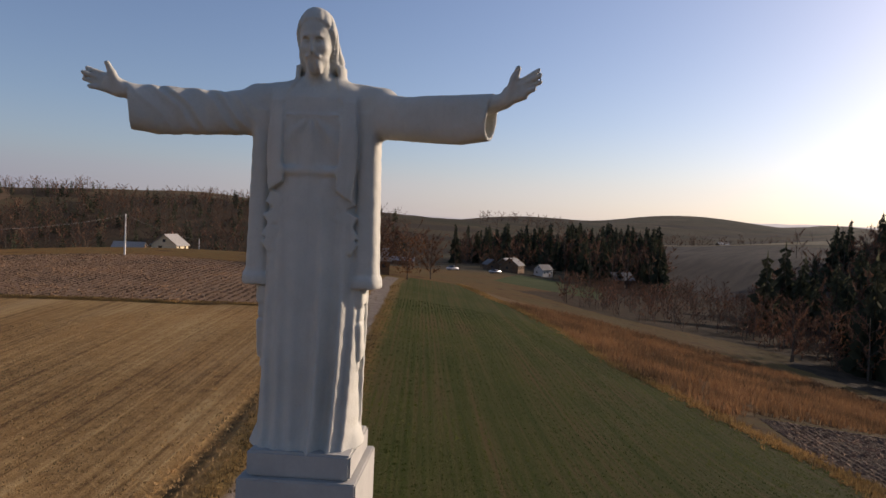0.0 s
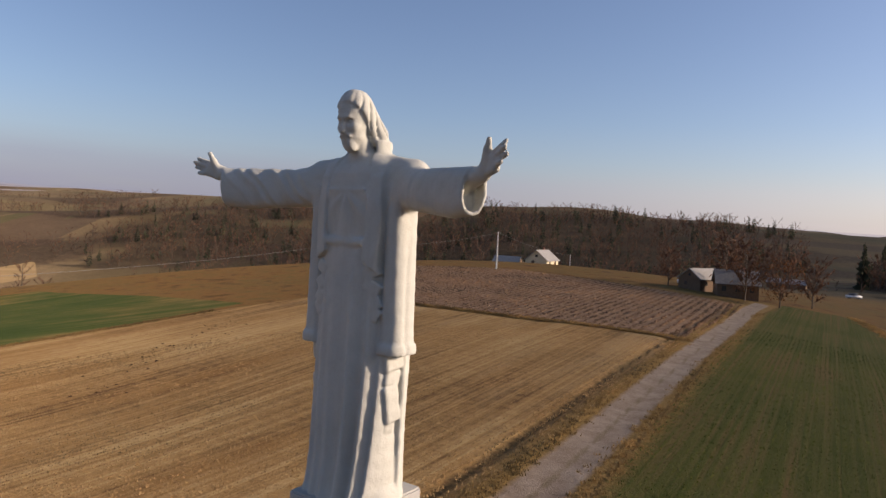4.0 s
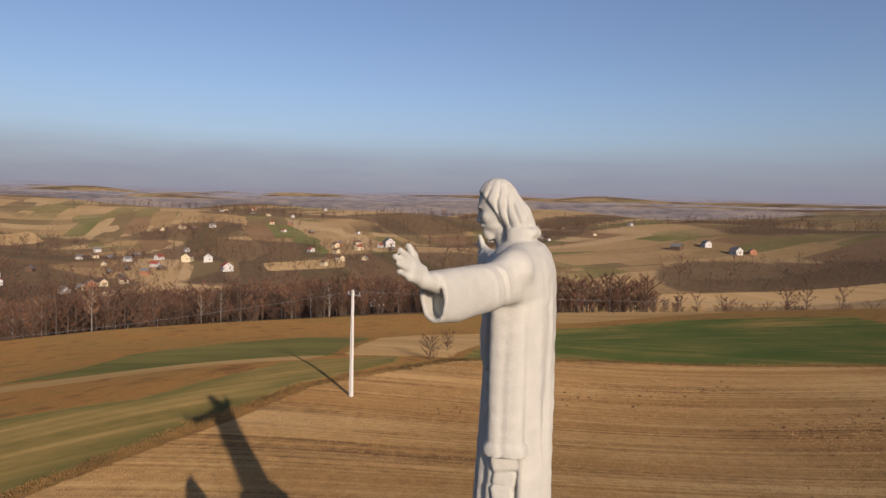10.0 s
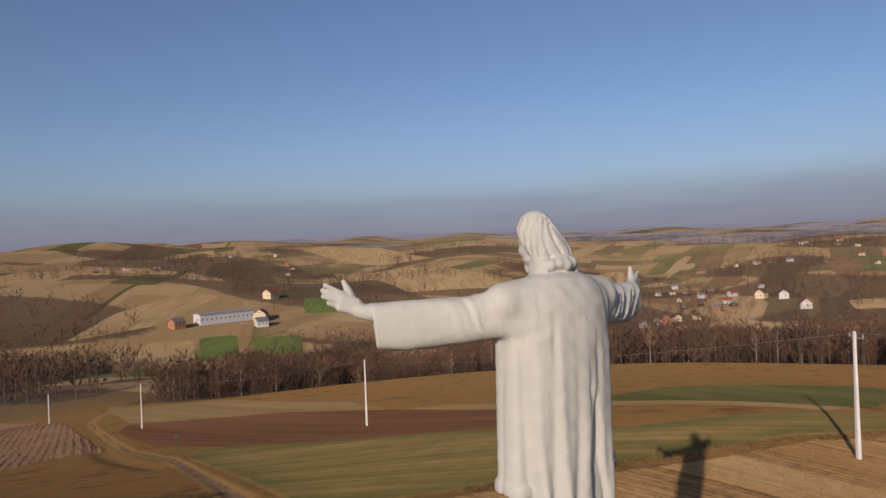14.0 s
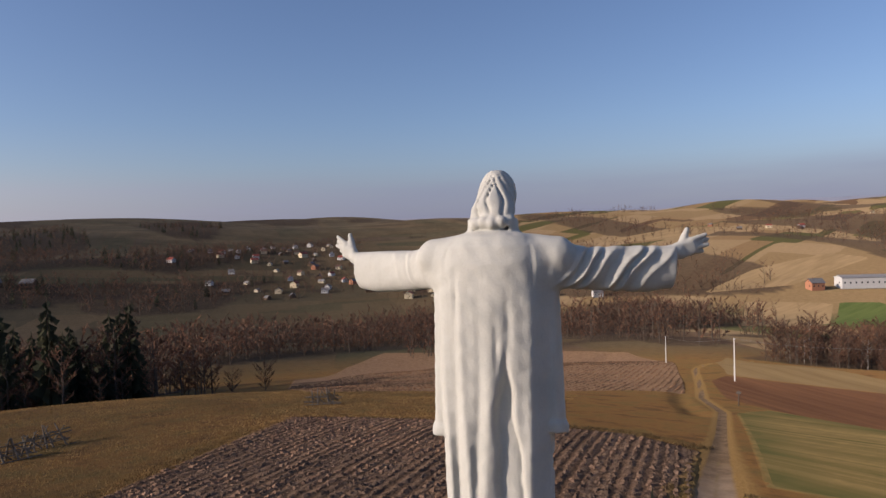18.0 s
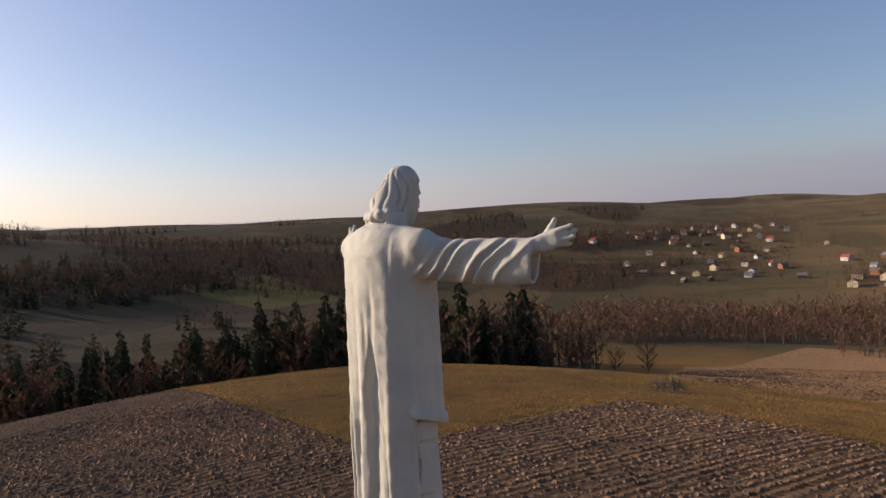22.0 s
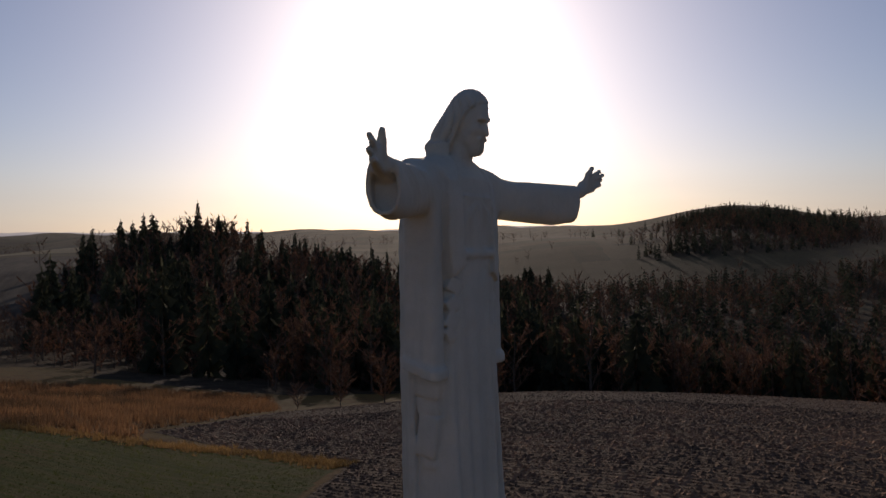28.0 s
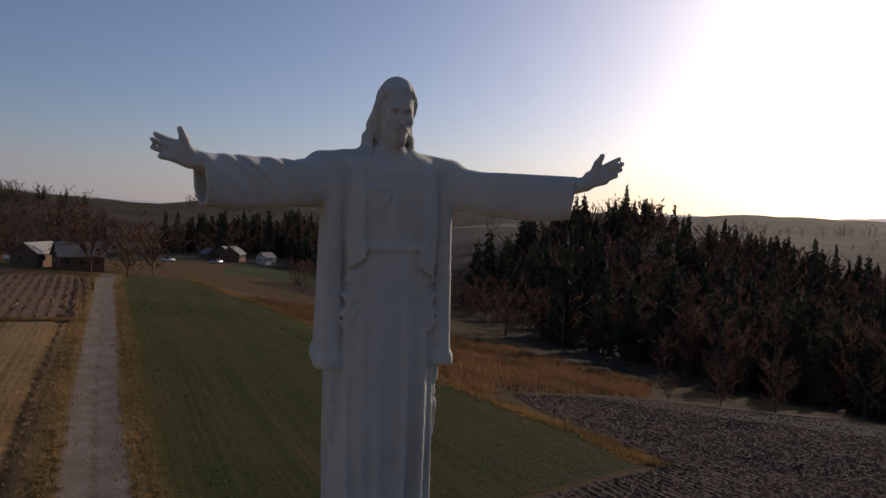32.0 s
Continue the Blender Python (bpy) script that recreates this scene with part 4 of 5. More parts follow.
        hollow = np.maximum((np.abs(v / (wide - 0.045)) ** 2.4 + np.abs((z - mid + 0.02) / (hh - 0.06)) ** 2.4) ** (1 / 2.4) - 1, 1.6 - u)
        return np.maximum(d, -hollow * 0.15)

    def lerp_a(u, *rows):
        return np.interp(u, [r[0] for r in rows], [r[1] for r in rows]).astype(np.float32)
    lo, hi = (0.3, -1.1, 3.4), (2.3, 0.4, 4.35)
    blend((min(sx * lo[0], sx * hi[0]), lo[1], lo[2]), (max(sx * lo[0], sx * hi[0]), hi[1], hi[2]), sleeve, 0.05)
    # forearm, palm, closed fingers, thumb raised
    up = 0.0 if sx < 0 else 0.06
    hx, hy = (0.905, -0.425) if sx > 0 else (0.917, -0.4)
    more = 0.13 if sx > 0 else 0.0

    def hand(u, v, z):
        """A place along the arm, across it (forward is positive) and up."""
        return (sx * (0.45 + (u + more) * hx + v * hy), 0.02 + (u + more) * hy - v * hx, z)
    rod(hand(1.4, 0.0, 3.92), hand(1.77, 0.0, 4.0), 0.115, 0.085, 0.03)
    slab(hand(1.9, 0.0, 4.04 + up * 0.6), (0.13, 0.05, 0.1), (0, -sx * 16, -sx * 25), 0.045, 0.05)
    for n, (zo, ln) in enumerate(((0.07, 0.2), (0.022, 0.235), (-0.026, 0.225), (-0.072, 0.17))):
        rod(hand(1.96, 0.0, 4.065 + zo + up), hand(1.96 + 0.95 * ln, 0.03 * (n % 2), 4.065 + zo * 1.35 + up * 1.6 + 0.22 * ln), 0.036, 0.026, 0.012)
    rod(hand(1.84, 0.02, 4.06), hand(1.9, 0.04, 4.18 + up), 0.055, 0.042, 0.03)
    rod(hand(1.9, 0.04, 4.18 + up), hand(1.95, 0.06, 4.27 + up), 0.04, 0.03, 0.02)

# ---- neck, head bowed forward, hair ----
rod((0, -0.1, 4.05), (0, -0.27, 4.5), 0.18, 0.13, 0.05)
HEAD_PITCH, HEAD_AT = radians(13), (-0.2, 4.52)


def head(x, y, z):
    """Long bearded face with deep-set eyes, bowed forward; hair in wavy locks to the shoulders."""
    c, s = math.cos(HEAD_PITCH), math.sin(HEAD_PITCH)
    v, w = y - HEAD_AT[0], z - HEAD_AT[1]
    v, w = HEAD_AT[0] + c * v + s * w, HEAD_AT[1] - s * v + c * w

    def ball(px, py, pz, rx, ry, rz):
        n = np.sqrt(((x - px) / rx) ** 2 + ((v - py) / ry) ** 2 + ((w - pz) / rz) ** 2)
        return (n - 1) * min(rx, ry, rz)

    def join(p, q, k):
        h = np.clip(0.5 + 0.5 * (q - p) / k, 0, 1)
        return p * h + q * (1 - h) - k * h * (1 - h)

    def carve(p, q, k):
        return -join(-p, q, k)
    ax = np.abs(x)
    face = join(ball(0, -0.3, 4.755, 0.185, 0.215, 0.295), ball(0, -0.36, 4.58, 0.14, 0.16, 0.19), 0.06)
    brow = np.sqrt((np.maximum(ax - 0.085, 0)) ** 2 + (v + 0.5 - 0.6 * ax ** 1.5) ** 2 + (w - 4.785 + 0.12 * ax) ** 2) - 0.028
    face = join(face, brow, 0.03)
    for sx_ in (-1, 1):
        face = carve(face, ball(sx_ * 0.078, -0.525, 4.722, 0.06, 0.085, 0.042), 0.015)
        face = join(face, ball(sx_ * 0.078, -0.455, 4.718, 0.036, 0.03, 0.022), 0.008)
        face = join(face, ball(sx_ * 0.1, -0.435, 4.645, 0.06, 0.06, 0.055), 0.04)
    t = np.clip((4.785 - w) / 0.165, 0, 1)
    nose = np.sqrt((x / (0.75 + 0.25 * t)) ** 2 + (v + 0.502 + 0.045 * t) ** 2 + (np.minimum(w - 4.62, 0) + np.maximum(w - 4.785, 0)) ** 2) - (0.019 + 0.011 * t)
    face = join(face, nose, 0.018)
    lip = np.sqrt((np.maximum(ax - 0.06, 0)) ** 2 + ((v + 0.5) * 1.0) ** 2 + ((w - 4.575 + 0.35 * ax) * 1.5) ** 2) - 0.034
    face = join(face, lip, 0.012)
    face = carve(face, np.sqrt((np.maximum(ax - 0.03, 0)) ** 2 + (v + 0.53) ** 2 + ((w - 4.548) * 2) ** 2) - 0.018, 0.008)
    beard = join(ball(0.036, -0.435, 4.46, 0.062, 0.078, 0.11), ball(-0.036, -0.435, 4.46, 0.062, 0.078, 0.11), 0.02)
    beard = join(beard, ball(0, -0.36, 4.52, 0.135, 0.12, 0.085), 0.03) + 0.008 * np.sin(60 * x + 20 * w)
    face = join(face, beard, 0.015)
    # hair: a cap drawn back from the forehead and a fuller fall behind
    top, low = ball(0, -0.262, 4.775, 0.225, 0.25, 0.312), ball(0, -0.07, 4.5, 0.25, 0.185, 0.24)
    locks = join(top, low, 0.14)
    ang = np.arctan2(x, v + 0.2)
    wave = 6.5 * ang + (3.5 * (w - 4.5) + 1.1 * np.sin(9 * w)) * np.sign(x + 1e-4) + 0.8 * np.sin(5 * w + 2 * ang)
    locks = locks + 0.036 * np.exp(-(np.sin(wave) / 0.33) ** 2) * np.clip((5.04 - w) / 0.14, 0.25, 1) - 0.012
    locks = locks - 0.013 * np.sin(19 * w + 4 * ang) * np.clip((4.66 - w) / 0.2, 0, 1)
    front = np.interp(w, [4.2, 4.4, 4.55, 4.7, 4.84, 4.92, 4.99, 5.05], [-0.14, -0.2, -0.26, -0.31, -0.37, -0.42, -0.49, -0.57]).astype(np.float32)
    locks = np.maximum(locks, (front - v) * 0.8)
    for a_, r_, z_, q_ in ((-1.75, 0.2, 4.38, 0.06), (-1.2, 0.23, 4.34, 0.075), (-0.65, 0.22, 4.3, 0.08), (-0.15, 0.2, 4.28, 0.08), (0.35, 0.2, 4.3, 0.075), (0.85, 0.22, 4.29, 0.08), (1.35, 0.22, 4.35, 0.07), (1.8, 0.2, 4.39, 0.055)):
        locks = join(locks, ball(r_ * math.sin(a_), -0.06 + 0.8 * r_ * math.cos(a_), z_ + 0.06, q_, q_, q_ * 0.95), 0.025)
    locks = np.maximum(locks, 4.24 - z)
    h = np.clip(0.5 + 0.5 * (locks - face) / 0.012, 0, 1)
    return face * h + locks * (1 - h) - 0.012 * h * (1 - h)


blend((-0.45, -0.8, 4.05), (0.45, 0.5, 5.2), head, 0.02)


def net(field):
    """A quad mesh over the zero level of the field, one vertex a cell."""
    s = field < 0
    nx, ny, nz = field.shape
    corner = [(i, j, k) for i in (0, 1) for j in (0, 1) for k in (0, 1)]
    sub = lambda v, o: v[o[0]:nx - 1 + o[0], o[1]:ny - 1 + o[1], o[2]:nz - 1 + o[2]]
    count = sum(sub(s, o).astype(np.int8) for o in corner)
    cell = (count > 0) & (count < 8)
    idx = np.full(cell.shape, -1, np.int32)
    idx[cell] = np.arange(cell.sum())
    at = np.argwhere(cell)
    val = {o: sub(field, o)[cell] for o in corner}
    acc, num = np.zeros((len(at), 3), np.float32), np.zeros((len(at), 1), np.float32)
    for o in corner:
        for axis in range(3):
            if o[axis] == 0:
                p = tuple(1 if n == axis else v for n, v in enumerate(o))
                va, vb = val[o], val[p]
                hit = (va < 0) != (vb < 0)
                f = np.where(hit, va / np.where(hit, va - vb, 1), 0)
                pos = np.repeat(np.array(o, np.float32)[None], len(at), 0)
                pos[:, axis] += f
                acc += pos * hit[:, None]
                num += hit[:, None]
    verts = at + acc / np.maximum(num, 1)
    quads = []
    for axis in range(3):
        b, c = (axis + 1) % 3, (axis + 2) % 3
        lo = [slice(None)] * 3
        hi = [slice(None)] * 3
        lo[axis], hi[axis] = slice(0, -1), slice(1, None)
        s0, s1 = s[tuple(lo)], s[tuple(hi)]
        e = np.argwhere(s0 != s1)
        e = e[(e[:, b] > 0) & (e[:, c] > 0) & (e[:, b] < field.shape[b] - 1) & (e[:, c] < field.shape[c] - 1)]
        ring = []
        for ob, oc in ((-1, -1), (0, -1), (0, 0), (-1, 0)):
            p = e.copy()
            p[:, b] += ob
            p[:, c] += oc
            ring.append(idx[p[:, 0], p[:, 1], p[:, 2]])
        q = np.stack(ring, 1)
        flip = ~s0[e[:, 0], e[:, 1], e[:, 2]]
        q[flip] = q[flip][:, ::-1]
        quads.append(q)
    return verts * STEP + (GX[0], GY[0], GZ[0]), np.concatenate(quads)


sv_, sq_ = net(FIELD)
# rough hand-made surface
sv_ += 0.0022 * np.stack([np.sin(31 * sv_[:, 2] + 17 * sv_[:, 0]), np.sin(27 * sv_[:, 0] - 21 * sv_[:, 2]), np.sin(23 * sv_[:, 1] + 19 * sv_[:, 0])], 1)
sm = bpy.data.meshes.new("statue")
sm.from_pydata((sv_ * STATUE_SCALE).tolist(), [], sq_.tolist())
sm.polygons.foreach_set("use_smooth", [True] * len(sm.polygons))
sm.materials.append(M_STONE)
statue = tagged(new("statue", sm), "white painted concrete statue in long robes, arms spread, on a plinth", "statue")
statue.location = (0, 0, STATUE_BASE)
del FIELD


# ---- helpers for things and their parts ----
def link_mesh(name, me, parent=None, label=""):
    ob = new(name, me)
    ob.parent = parent
    return tagged(ob, label)


def part(name, bm, material, parent, label="", smooth=False):
    me = bpy.data.meshes.new(name)
    bm.to_mesh(me)
    bm.free()
    me.materials.append(material)
    if smooth:
        me.polygons.foreach_set("use_smooth", [True] * len(me.polygons))
    return link_mesh(name, me, parent, label)


def block(size, at=(0, 0, 0), turn=0.0, bevel=0.0, taper=1.0, bm=None):
    """A box standing on its base; taper scales its top."""
    bm = bm or bmesh.new()
    made = bmesh.ops.create_cube(bm, size=1)["verts"]
    for v in made:
        k = taper if v.co.z > 0 else 1.0
        v.co = Vector((v.co.x * size[0] * k, v.co.y * size[1] * k, (v.co.z + 0.5) * size[2]))
    if bevel:
        edges = list({e for v in made for e in v.link_edges})
        made = [v for f in bmesh.ops.bevel(bm, geom=edges, offset=bevel, segments=2, affect="EDGES")["faces"] for v in f.verts] + [v for v in made if v.is_valid]
        made = list({v for v in made if v.is_valid} | {v for v in bm.verts if v.is_valid and len(bm.verts) < 200})
    m = Matrix.Translation(at) @ Matrix.Rotation(radians(turn), 4, "Z")
    bmesh.ops.transform(bm, matrix=m, verts=made)
    return bm


def stick(a, b, ra, rb, sides=6, bm=None):
    """A tapered stick from a to b."""
    bm = bm or bmesh.new()
    a, b = Vector(a), Vector(b)
    axis = b - a
    made = bmesh.ops.create_cone(bm, cap_ends=True, segments=sides, radius1=ra, radius2=rb, depth=axis.length)["verts"]
    m = Matrix.Translation((a + b) / 2) @ axis.to_track_quat("Z", "Y").to_matrix().to_4x4()
    bmesh.ops.transform(bm, matrix=m, verts=made)
    return bm


def thing(name, at, turn, label, category, group=""):
    ob = new(name)
    ob.matrix_basis = pose(*at, 0, 0, turn)
    return tagged(ob, label, category, group)


# ---- pedestal under the statue ----
GROUND_0 = on(0, 0) - 0.3
pedestal = thing("pedestal", (0.05, -0.04, GROUND_0), 0, "tall pale plastered pedestal with a stepped plinth on top", "pedestal")
part("shaft", block((1.62, 1.66, 3.78 - GROUND_0), bevel=0.02), M_PLINTH, pedestal)
part("plinth", block((1.42, 1.46, 0.345), (0, 0, 3.782 - GROUND_0), bevel=0.03), M_PLINTH, pedestal)
part("base_step", block((2.3, 2.34, 0.55), (0, 0, 0.002), bevel=0.03), M_PLINTH, pedestal)


# ---- trees: built once as arrays, then set out ----
rng = np.random.default_rng(7)


class Shape:
    def __init__(self):
        self.v, self.f, self.m = [], [], []

    def tri(self, a, b, c, m):
        k = len(self.v)
        self.v += [a, b, c]
        self.f.append((k, k + 1, k + 2))
        self.m.append(m)

    def limb(self, a, b, ra, rb, m, sides=4):
        a, b = np.array(a, float), np.array(b, float)
        ax = (b - a) / np.linalg.norm(b - a)
        u = np.cross(ax, (0.31, 0.2, 0.93) if abs(ax[2]) < 0.9 else (1, 0, 0))
        u /= np.linalg.norm(u)
        w = np.cross(ax, u)
        k = len(self.v)
        for n in range(sides):
            t = 2 * math.pi * n / sides
            d = math.cos(t) * u + math.sin(t) * w
            self.v += [tuple(a + ra * d), tuple(b + rb * d)]
        for n in range(sides):
            p, q = k + 2 * n, k + 2 * ((n + 1) % sides)
            self.f += [(p, q, q + 1), (p, q + 1, p + 1)]
            self.m += [m, m]

    def arrays(self):
        return np.array(self.v, np.float32), np.array(self.f, np.int32), np.array(self.m, np.int32)


def spruce_shape(whorls, arms, wide=0.19):
    """Height 1, uneven drooping whorls. Materials: 0 bark, 1 needles."""
    s = Shape()
    s.limb((0, 0, 0), (0, 0, 0.97), 0.014, 0.002, 0, 5)
    for n in range(whorls):
        z = 0.06 + 0.9 * (n / whorls) ** 0.95
        r = wide * min(1.0, 1.25 * (1 - z) ** 0.8) * rng.uniform(0.72, 1.15) + 0.012
        for k in range(arms):
            if rng.uniform() < 0.08:
                continue
            a = 2 * math.pi * (k + rng.uniform(-0.45, 0.45)) / arms + n * 0.7
            rr = r * rng.uniform(0.55, 1.25)
            da = 2.3 / arms
            zt = z + rng.uniform(-0.022, 0.022)
            top = (0, 0, zt + 0.06 * (1.1 - z))
            tip = (rr * math.cos(a), rr * math.sin(a), zt - 0.3 * rr)
            for sg in (-1, 1):
                side = (0.66 * rr * math.cos(a + sg * da), 0.66 * rr * math.sin(a + sg * da), zt - 0.5 * rr - 0.02)
                s.tri(top, tip, side, 1)
    s.tri((0.01, 0, 0.92), (-0.01, 0, 0.92), (0, 0, 1.01), 1)
    return s.arrays()


def bare_shape(limbs, twigs, wide=0.2, leaves=0, start=0.28, thick=0.009, stem=1.0):
    """A leafless broad tree of height 1. Materials: 0 bark, 1 twigs, 2 last leaves."""
    s = Shape()
    s.limb((0, 0, 0), (rng.uniform(-0.02, 0.02), rng.uniform(-0.02, 0.02), 0.5), 0.016 * stem, 0.01 * stem, 0, 5)
    s.limb((0, 0, 0.5), (rng.uniform(-0.03, 0.03), rng.uniform(-0.03, 0.03), 0.93), 0.01 * stem, 0.003, 0)
    for n in range(limbs):
        z = start + (0.85 - start) * n / limbs
        a = n * 2.4 + rng.uniform(-0.4, 0.4)
        ln = wide * (1.25 - abs(z - 0.5)) * rng.uniform(0.7, 1.15)
        b = np.array((ln * math.cos(a), ln * math.sin(a), z + ln * rng.uniform(0.7, 1.3)))
        s.limb((0, 0, z), b, 0.006, 0.002, 0, 3)
        for _ in range(twigs):
            t = rng.uniform(0.25, 1.0)
            p = np.array((0, 0, z)) * (1 - t) + b * t
            q = p + rng.normal(0, 0.04, 3) + (0.025 * math.cos(a), 0.025 * math.sin(a), 0.055)
            o = rng.normal(0, thick, 3)
            s.tri(tuple(p - o), tuple(p + o), tuple(q), 1)
    for _ in range(leaves):
        a, t, z = rng.uniform(0, 6.28), wide * math.sqrt(rng.uniform(0, 1)), rng.uniform(start + 0.05, 0.95)
        t *= 1.1 - abs(z - 0.6)
        p = np.array((t * math.cos(a), t * math.sin(a), z))
        d, e = rng.normal(0, 0.014, 3), rng.normal(0, 0.014, 3)
        s.tri(tuple(p + d), tuple(p + e), tuple(p - d), 2)
    return s.arrays()


SPRUCES = [spruce_shape(15, 10, w) for w in (0.15, 0.18, 0.21)]
SPRUCES_FAR = [spruce_shape(7, 6, w) for w in (0.16, 0.2)]
BARES = [bare_shape(11, 36, w, 0, 0.12, 0.0048) for w in (0.2, 0.24, 0.28)] + [bare_shape(11, 30, w, 40, 0.12, 0.005) for w in (0.22, 0.26)]
BARES_FAR = [bare_shape(5, 15, w, lv, 0.1, 0.012) for w, lv in ((0.26, 0), (0.32, 10), (0.3, 0))]
BIRCHES = [bare_shape(12, 26, w, lv, 0.3, 0.0045, 0.6) for w, lv in ((0.12, 40), (0.14, 80))]


def set_out(name, shapes, spots, mats, label, category):
    """Many trees joined into one stretch of wood. Spots: rows of x, y, height, turn."""
    spots = np.asarray(spots, float)
    if not len(spots):
        return None
    vs, fs, ms, k = [], [], [], 0
    which = rng.integers(0, len(shapes), len(spots))
    zs = height(spots[:, 0], spots[:, 1])
    for n, (v, f, m) in enumerate(shapes):
        pick = spots[which == n]
        if not len(pick):
            continue
        c, s, h = np.cos(pick[:, 3]), np.sin(pick[:, 3]), pick[:, 2]
        wid = h * rng.uniform(0.85, 1.2, len(h))
        x = (v[None, :, 0] * c[:, None] - v[None, :, 1] * s[:, None]) * wid[:, None] + pick[:, 0][:, None]
        y = (v[None, :, 0] * s[:, None] + v[None, :, 1] * c[:, None]) * wid[:, None] + pick[:, 1][:, None]
        z = v[None, :, 2] * h[:, None] + zs[which == n][:, None] - 0.3
        vs.append(np.stack([x, y, z], -1).reshape(-1, 3))
        fs.append((f[None] + (np.arange(len(pick)) * len(v))[:, None, None] + k).reshape(-1, 3))
        ms.append(np.tile(m, len(pick)))
        k += len(pick) * len(v)
    me = arrays_to_mesh(name, np.concatenate(vs), np.concatenate(fs), mats, np.concatenate(ms))
    return tagged(new(name, me), label, category, kind="stuff")


def scatter(count, lo, hi, a, b, keep=None, low=12, high=20):
    """Spots at random in a stretch of the plan between two ranges and two headings."""
    r = np.sqrt(rng.uniform(lo ** 2, hi ** 2, count * 4))
    t = np.radians(rng.uniform(a, b, count * 4))
    x, y = r * np.cos(t), r * np.sin(t)
    ok = (rng.uniform(0, 1, count * 4) < woods(x, y)) if keep is None else keep(x, y)
    x, y = x[ok][:count], y[ok][:count]
    return np.stack([x, y, low + (high - low) * rng.uniform(0, 1, len(x)) ** 1.5, rng.uniform(0, 6.28, len(x))], 1)


BARK_SET, PALE_SET = [M_BARK, M_TWIG, M_RUST], [M_BIRCH, M_TWIG_PALE, M_RUST]
SPRUCE_SET = [M_BARK, M_NEEDLE]
set_out("spruce_wood", SPRUCES, scatter(850, 118, 230, -46, 46, low=8, high=21), SPRUCE_SET, "dark green spruces along the valley edge", "woodland")
set_out("bare_wood", BARES, scatter(1250, 108, 240, -52, 50, low=4, high=17), BARK_SET, "leafless brown trees between spruces on the valley side", "woodland")
set_out("hill_spruce_wood", SPRUCES, scatter(480, 125, 450, 24, 66, low=9, high=25), SPRUCE_SET, "dark spruce wood climbing the hill", "woodland")
set_out("hillfoot_wood", BARES, scatter(420, 125, 220, 24, 66, low=3, high=12), BARK_SET, "leafless trees at the foot of the wooded hill", "woodland")
set_out("hill_bare_wood", BARES_FAR, scatter(1500, 210, 460, 24, 66, low=6, high=18), BARK_SET, "leafless trees mixed into the hillside wood", "woodland")
set_out("knoll_spruces", SPRUCES, scatter(240, 260, 470, 74, 92, low=10, high=23), SPRUCE_SET, "dark spruces crowding a low knoll", "woodland")
set_out("knoll_trees", BARES_FAR, scatter(380, 260, 470, 74, 92, low=9, high=17), BARK_SET, "russet leafless trees round the knoll's spruces", "woodland")
set_out("scrub", BARES_FAR, scatter(1000, 128, 315, 56, 82, low=2.5, high=6.5), BARK_SET, "brown leafless scrub on the valley side", "scrub")
set_out("skyline_trees", BARES_FAR, scatter(150, 800, 960, 58, 90, lambda x, y: np.sin(x / 37) > -0.3, 9, 16), BARK_SET, "bare trees along the ridge top", "woodland")
set_out("hilltop_trees", BARES_FAR, scatter(130, 820, 980, 12, 62, lambda x, y: np.sin(x / 29 + y / 41) > 0.1, 8, 16), BARK_SET, "bare trees along a hilltop toward the low sun", "woodland")
set_out("north_wood", BARES_FAR, scatter(1900, 370, 840, 96, 153, low=6, high=17), BARK_SET, "brown leafless wood on the far slope", "woodland")
set_out("north_spruces", SPRUCES_FAR, scatter(420, 370, 840, 96, 153, low=9, high=18), SPRUCE_SET, "spruces within the far slope's wood", "woodland")
set_out("west_wood", BARES, scatter(1500, 180, 330, 172, 232, low=4, high=14), BARK_SET, "leafless russet trees in the dip below the fields", "woodland")
set_out("birch_belt", BIRCHES, scatter(110, 180, 250, 174, 262, low=9, high=14), PALE_SET, "white-stemmed birches along the edge of the wood", "woodland")
set_out("field_trees", BARES, scatter(90, 185, 330, 156, 178, lambda x, y: np.sin(x / 13 + y / 7) > -0.2, 4, 9), BARK_SET, "scattered bare trees on meadows below the fields", "trees")
set_out("valley_wood", BARES, scatter(1100, 190, 340, 230, 262, low=4, high=13), BARK_SET, "leafless trees lining the valley bottom", "woodland")
set_out("valley_scrub", BARES_FAR, scatter(2600, 300, 530, 172, 302, low=5, high=13), BARK_SET, "brown leafless scrub across the valley floor", "scrub")
set_out("south_wood", BARES_FAR, scatter(1000, 245, 430, 262, 312, low=4, high=17), BARK_SET, "grey-brown leafless wood beyond the ploughland", "woodland")
set_out("east_wood", BARES_FAR, scatter(2600, 215, 900, -60, 30, low=9, high=17), BARK_SET, "brown leafless woods on hills toward the low sun", "woodland")
set_out("east_spruces", SPRUCES_FAR, scatter(700, 215, 700, -20, 30, low=10, high=18), SPRUCE_SET, "spruces mixed into hillside woods", "woodland")
set_out("knoll_wood", SPRUCES_FAR, scatter(520, 760, 1000, 1, 14, low=13, high=20), SPRUCE_SET, "spruce wood on the hilltop", "woodland")
set_out("distant_woods", BARES_FAR, scatter(5200, 430, 1500, 100, 372, low=9, high=16), BARK_SET, "scattered woods between distant fields", "woodland")
set_out("distant_spruces", SPRUCES_FAR, scatter(700, 480, 1500, -60, 60, low=10, high=17), SPRUCE_SET, "spruces scattered over distant slopes", "woodland")
hedge = lambda x, y: np.abs(np.sin(x / 61 + y / 93) * np.sin(y / 47)) < 0.035
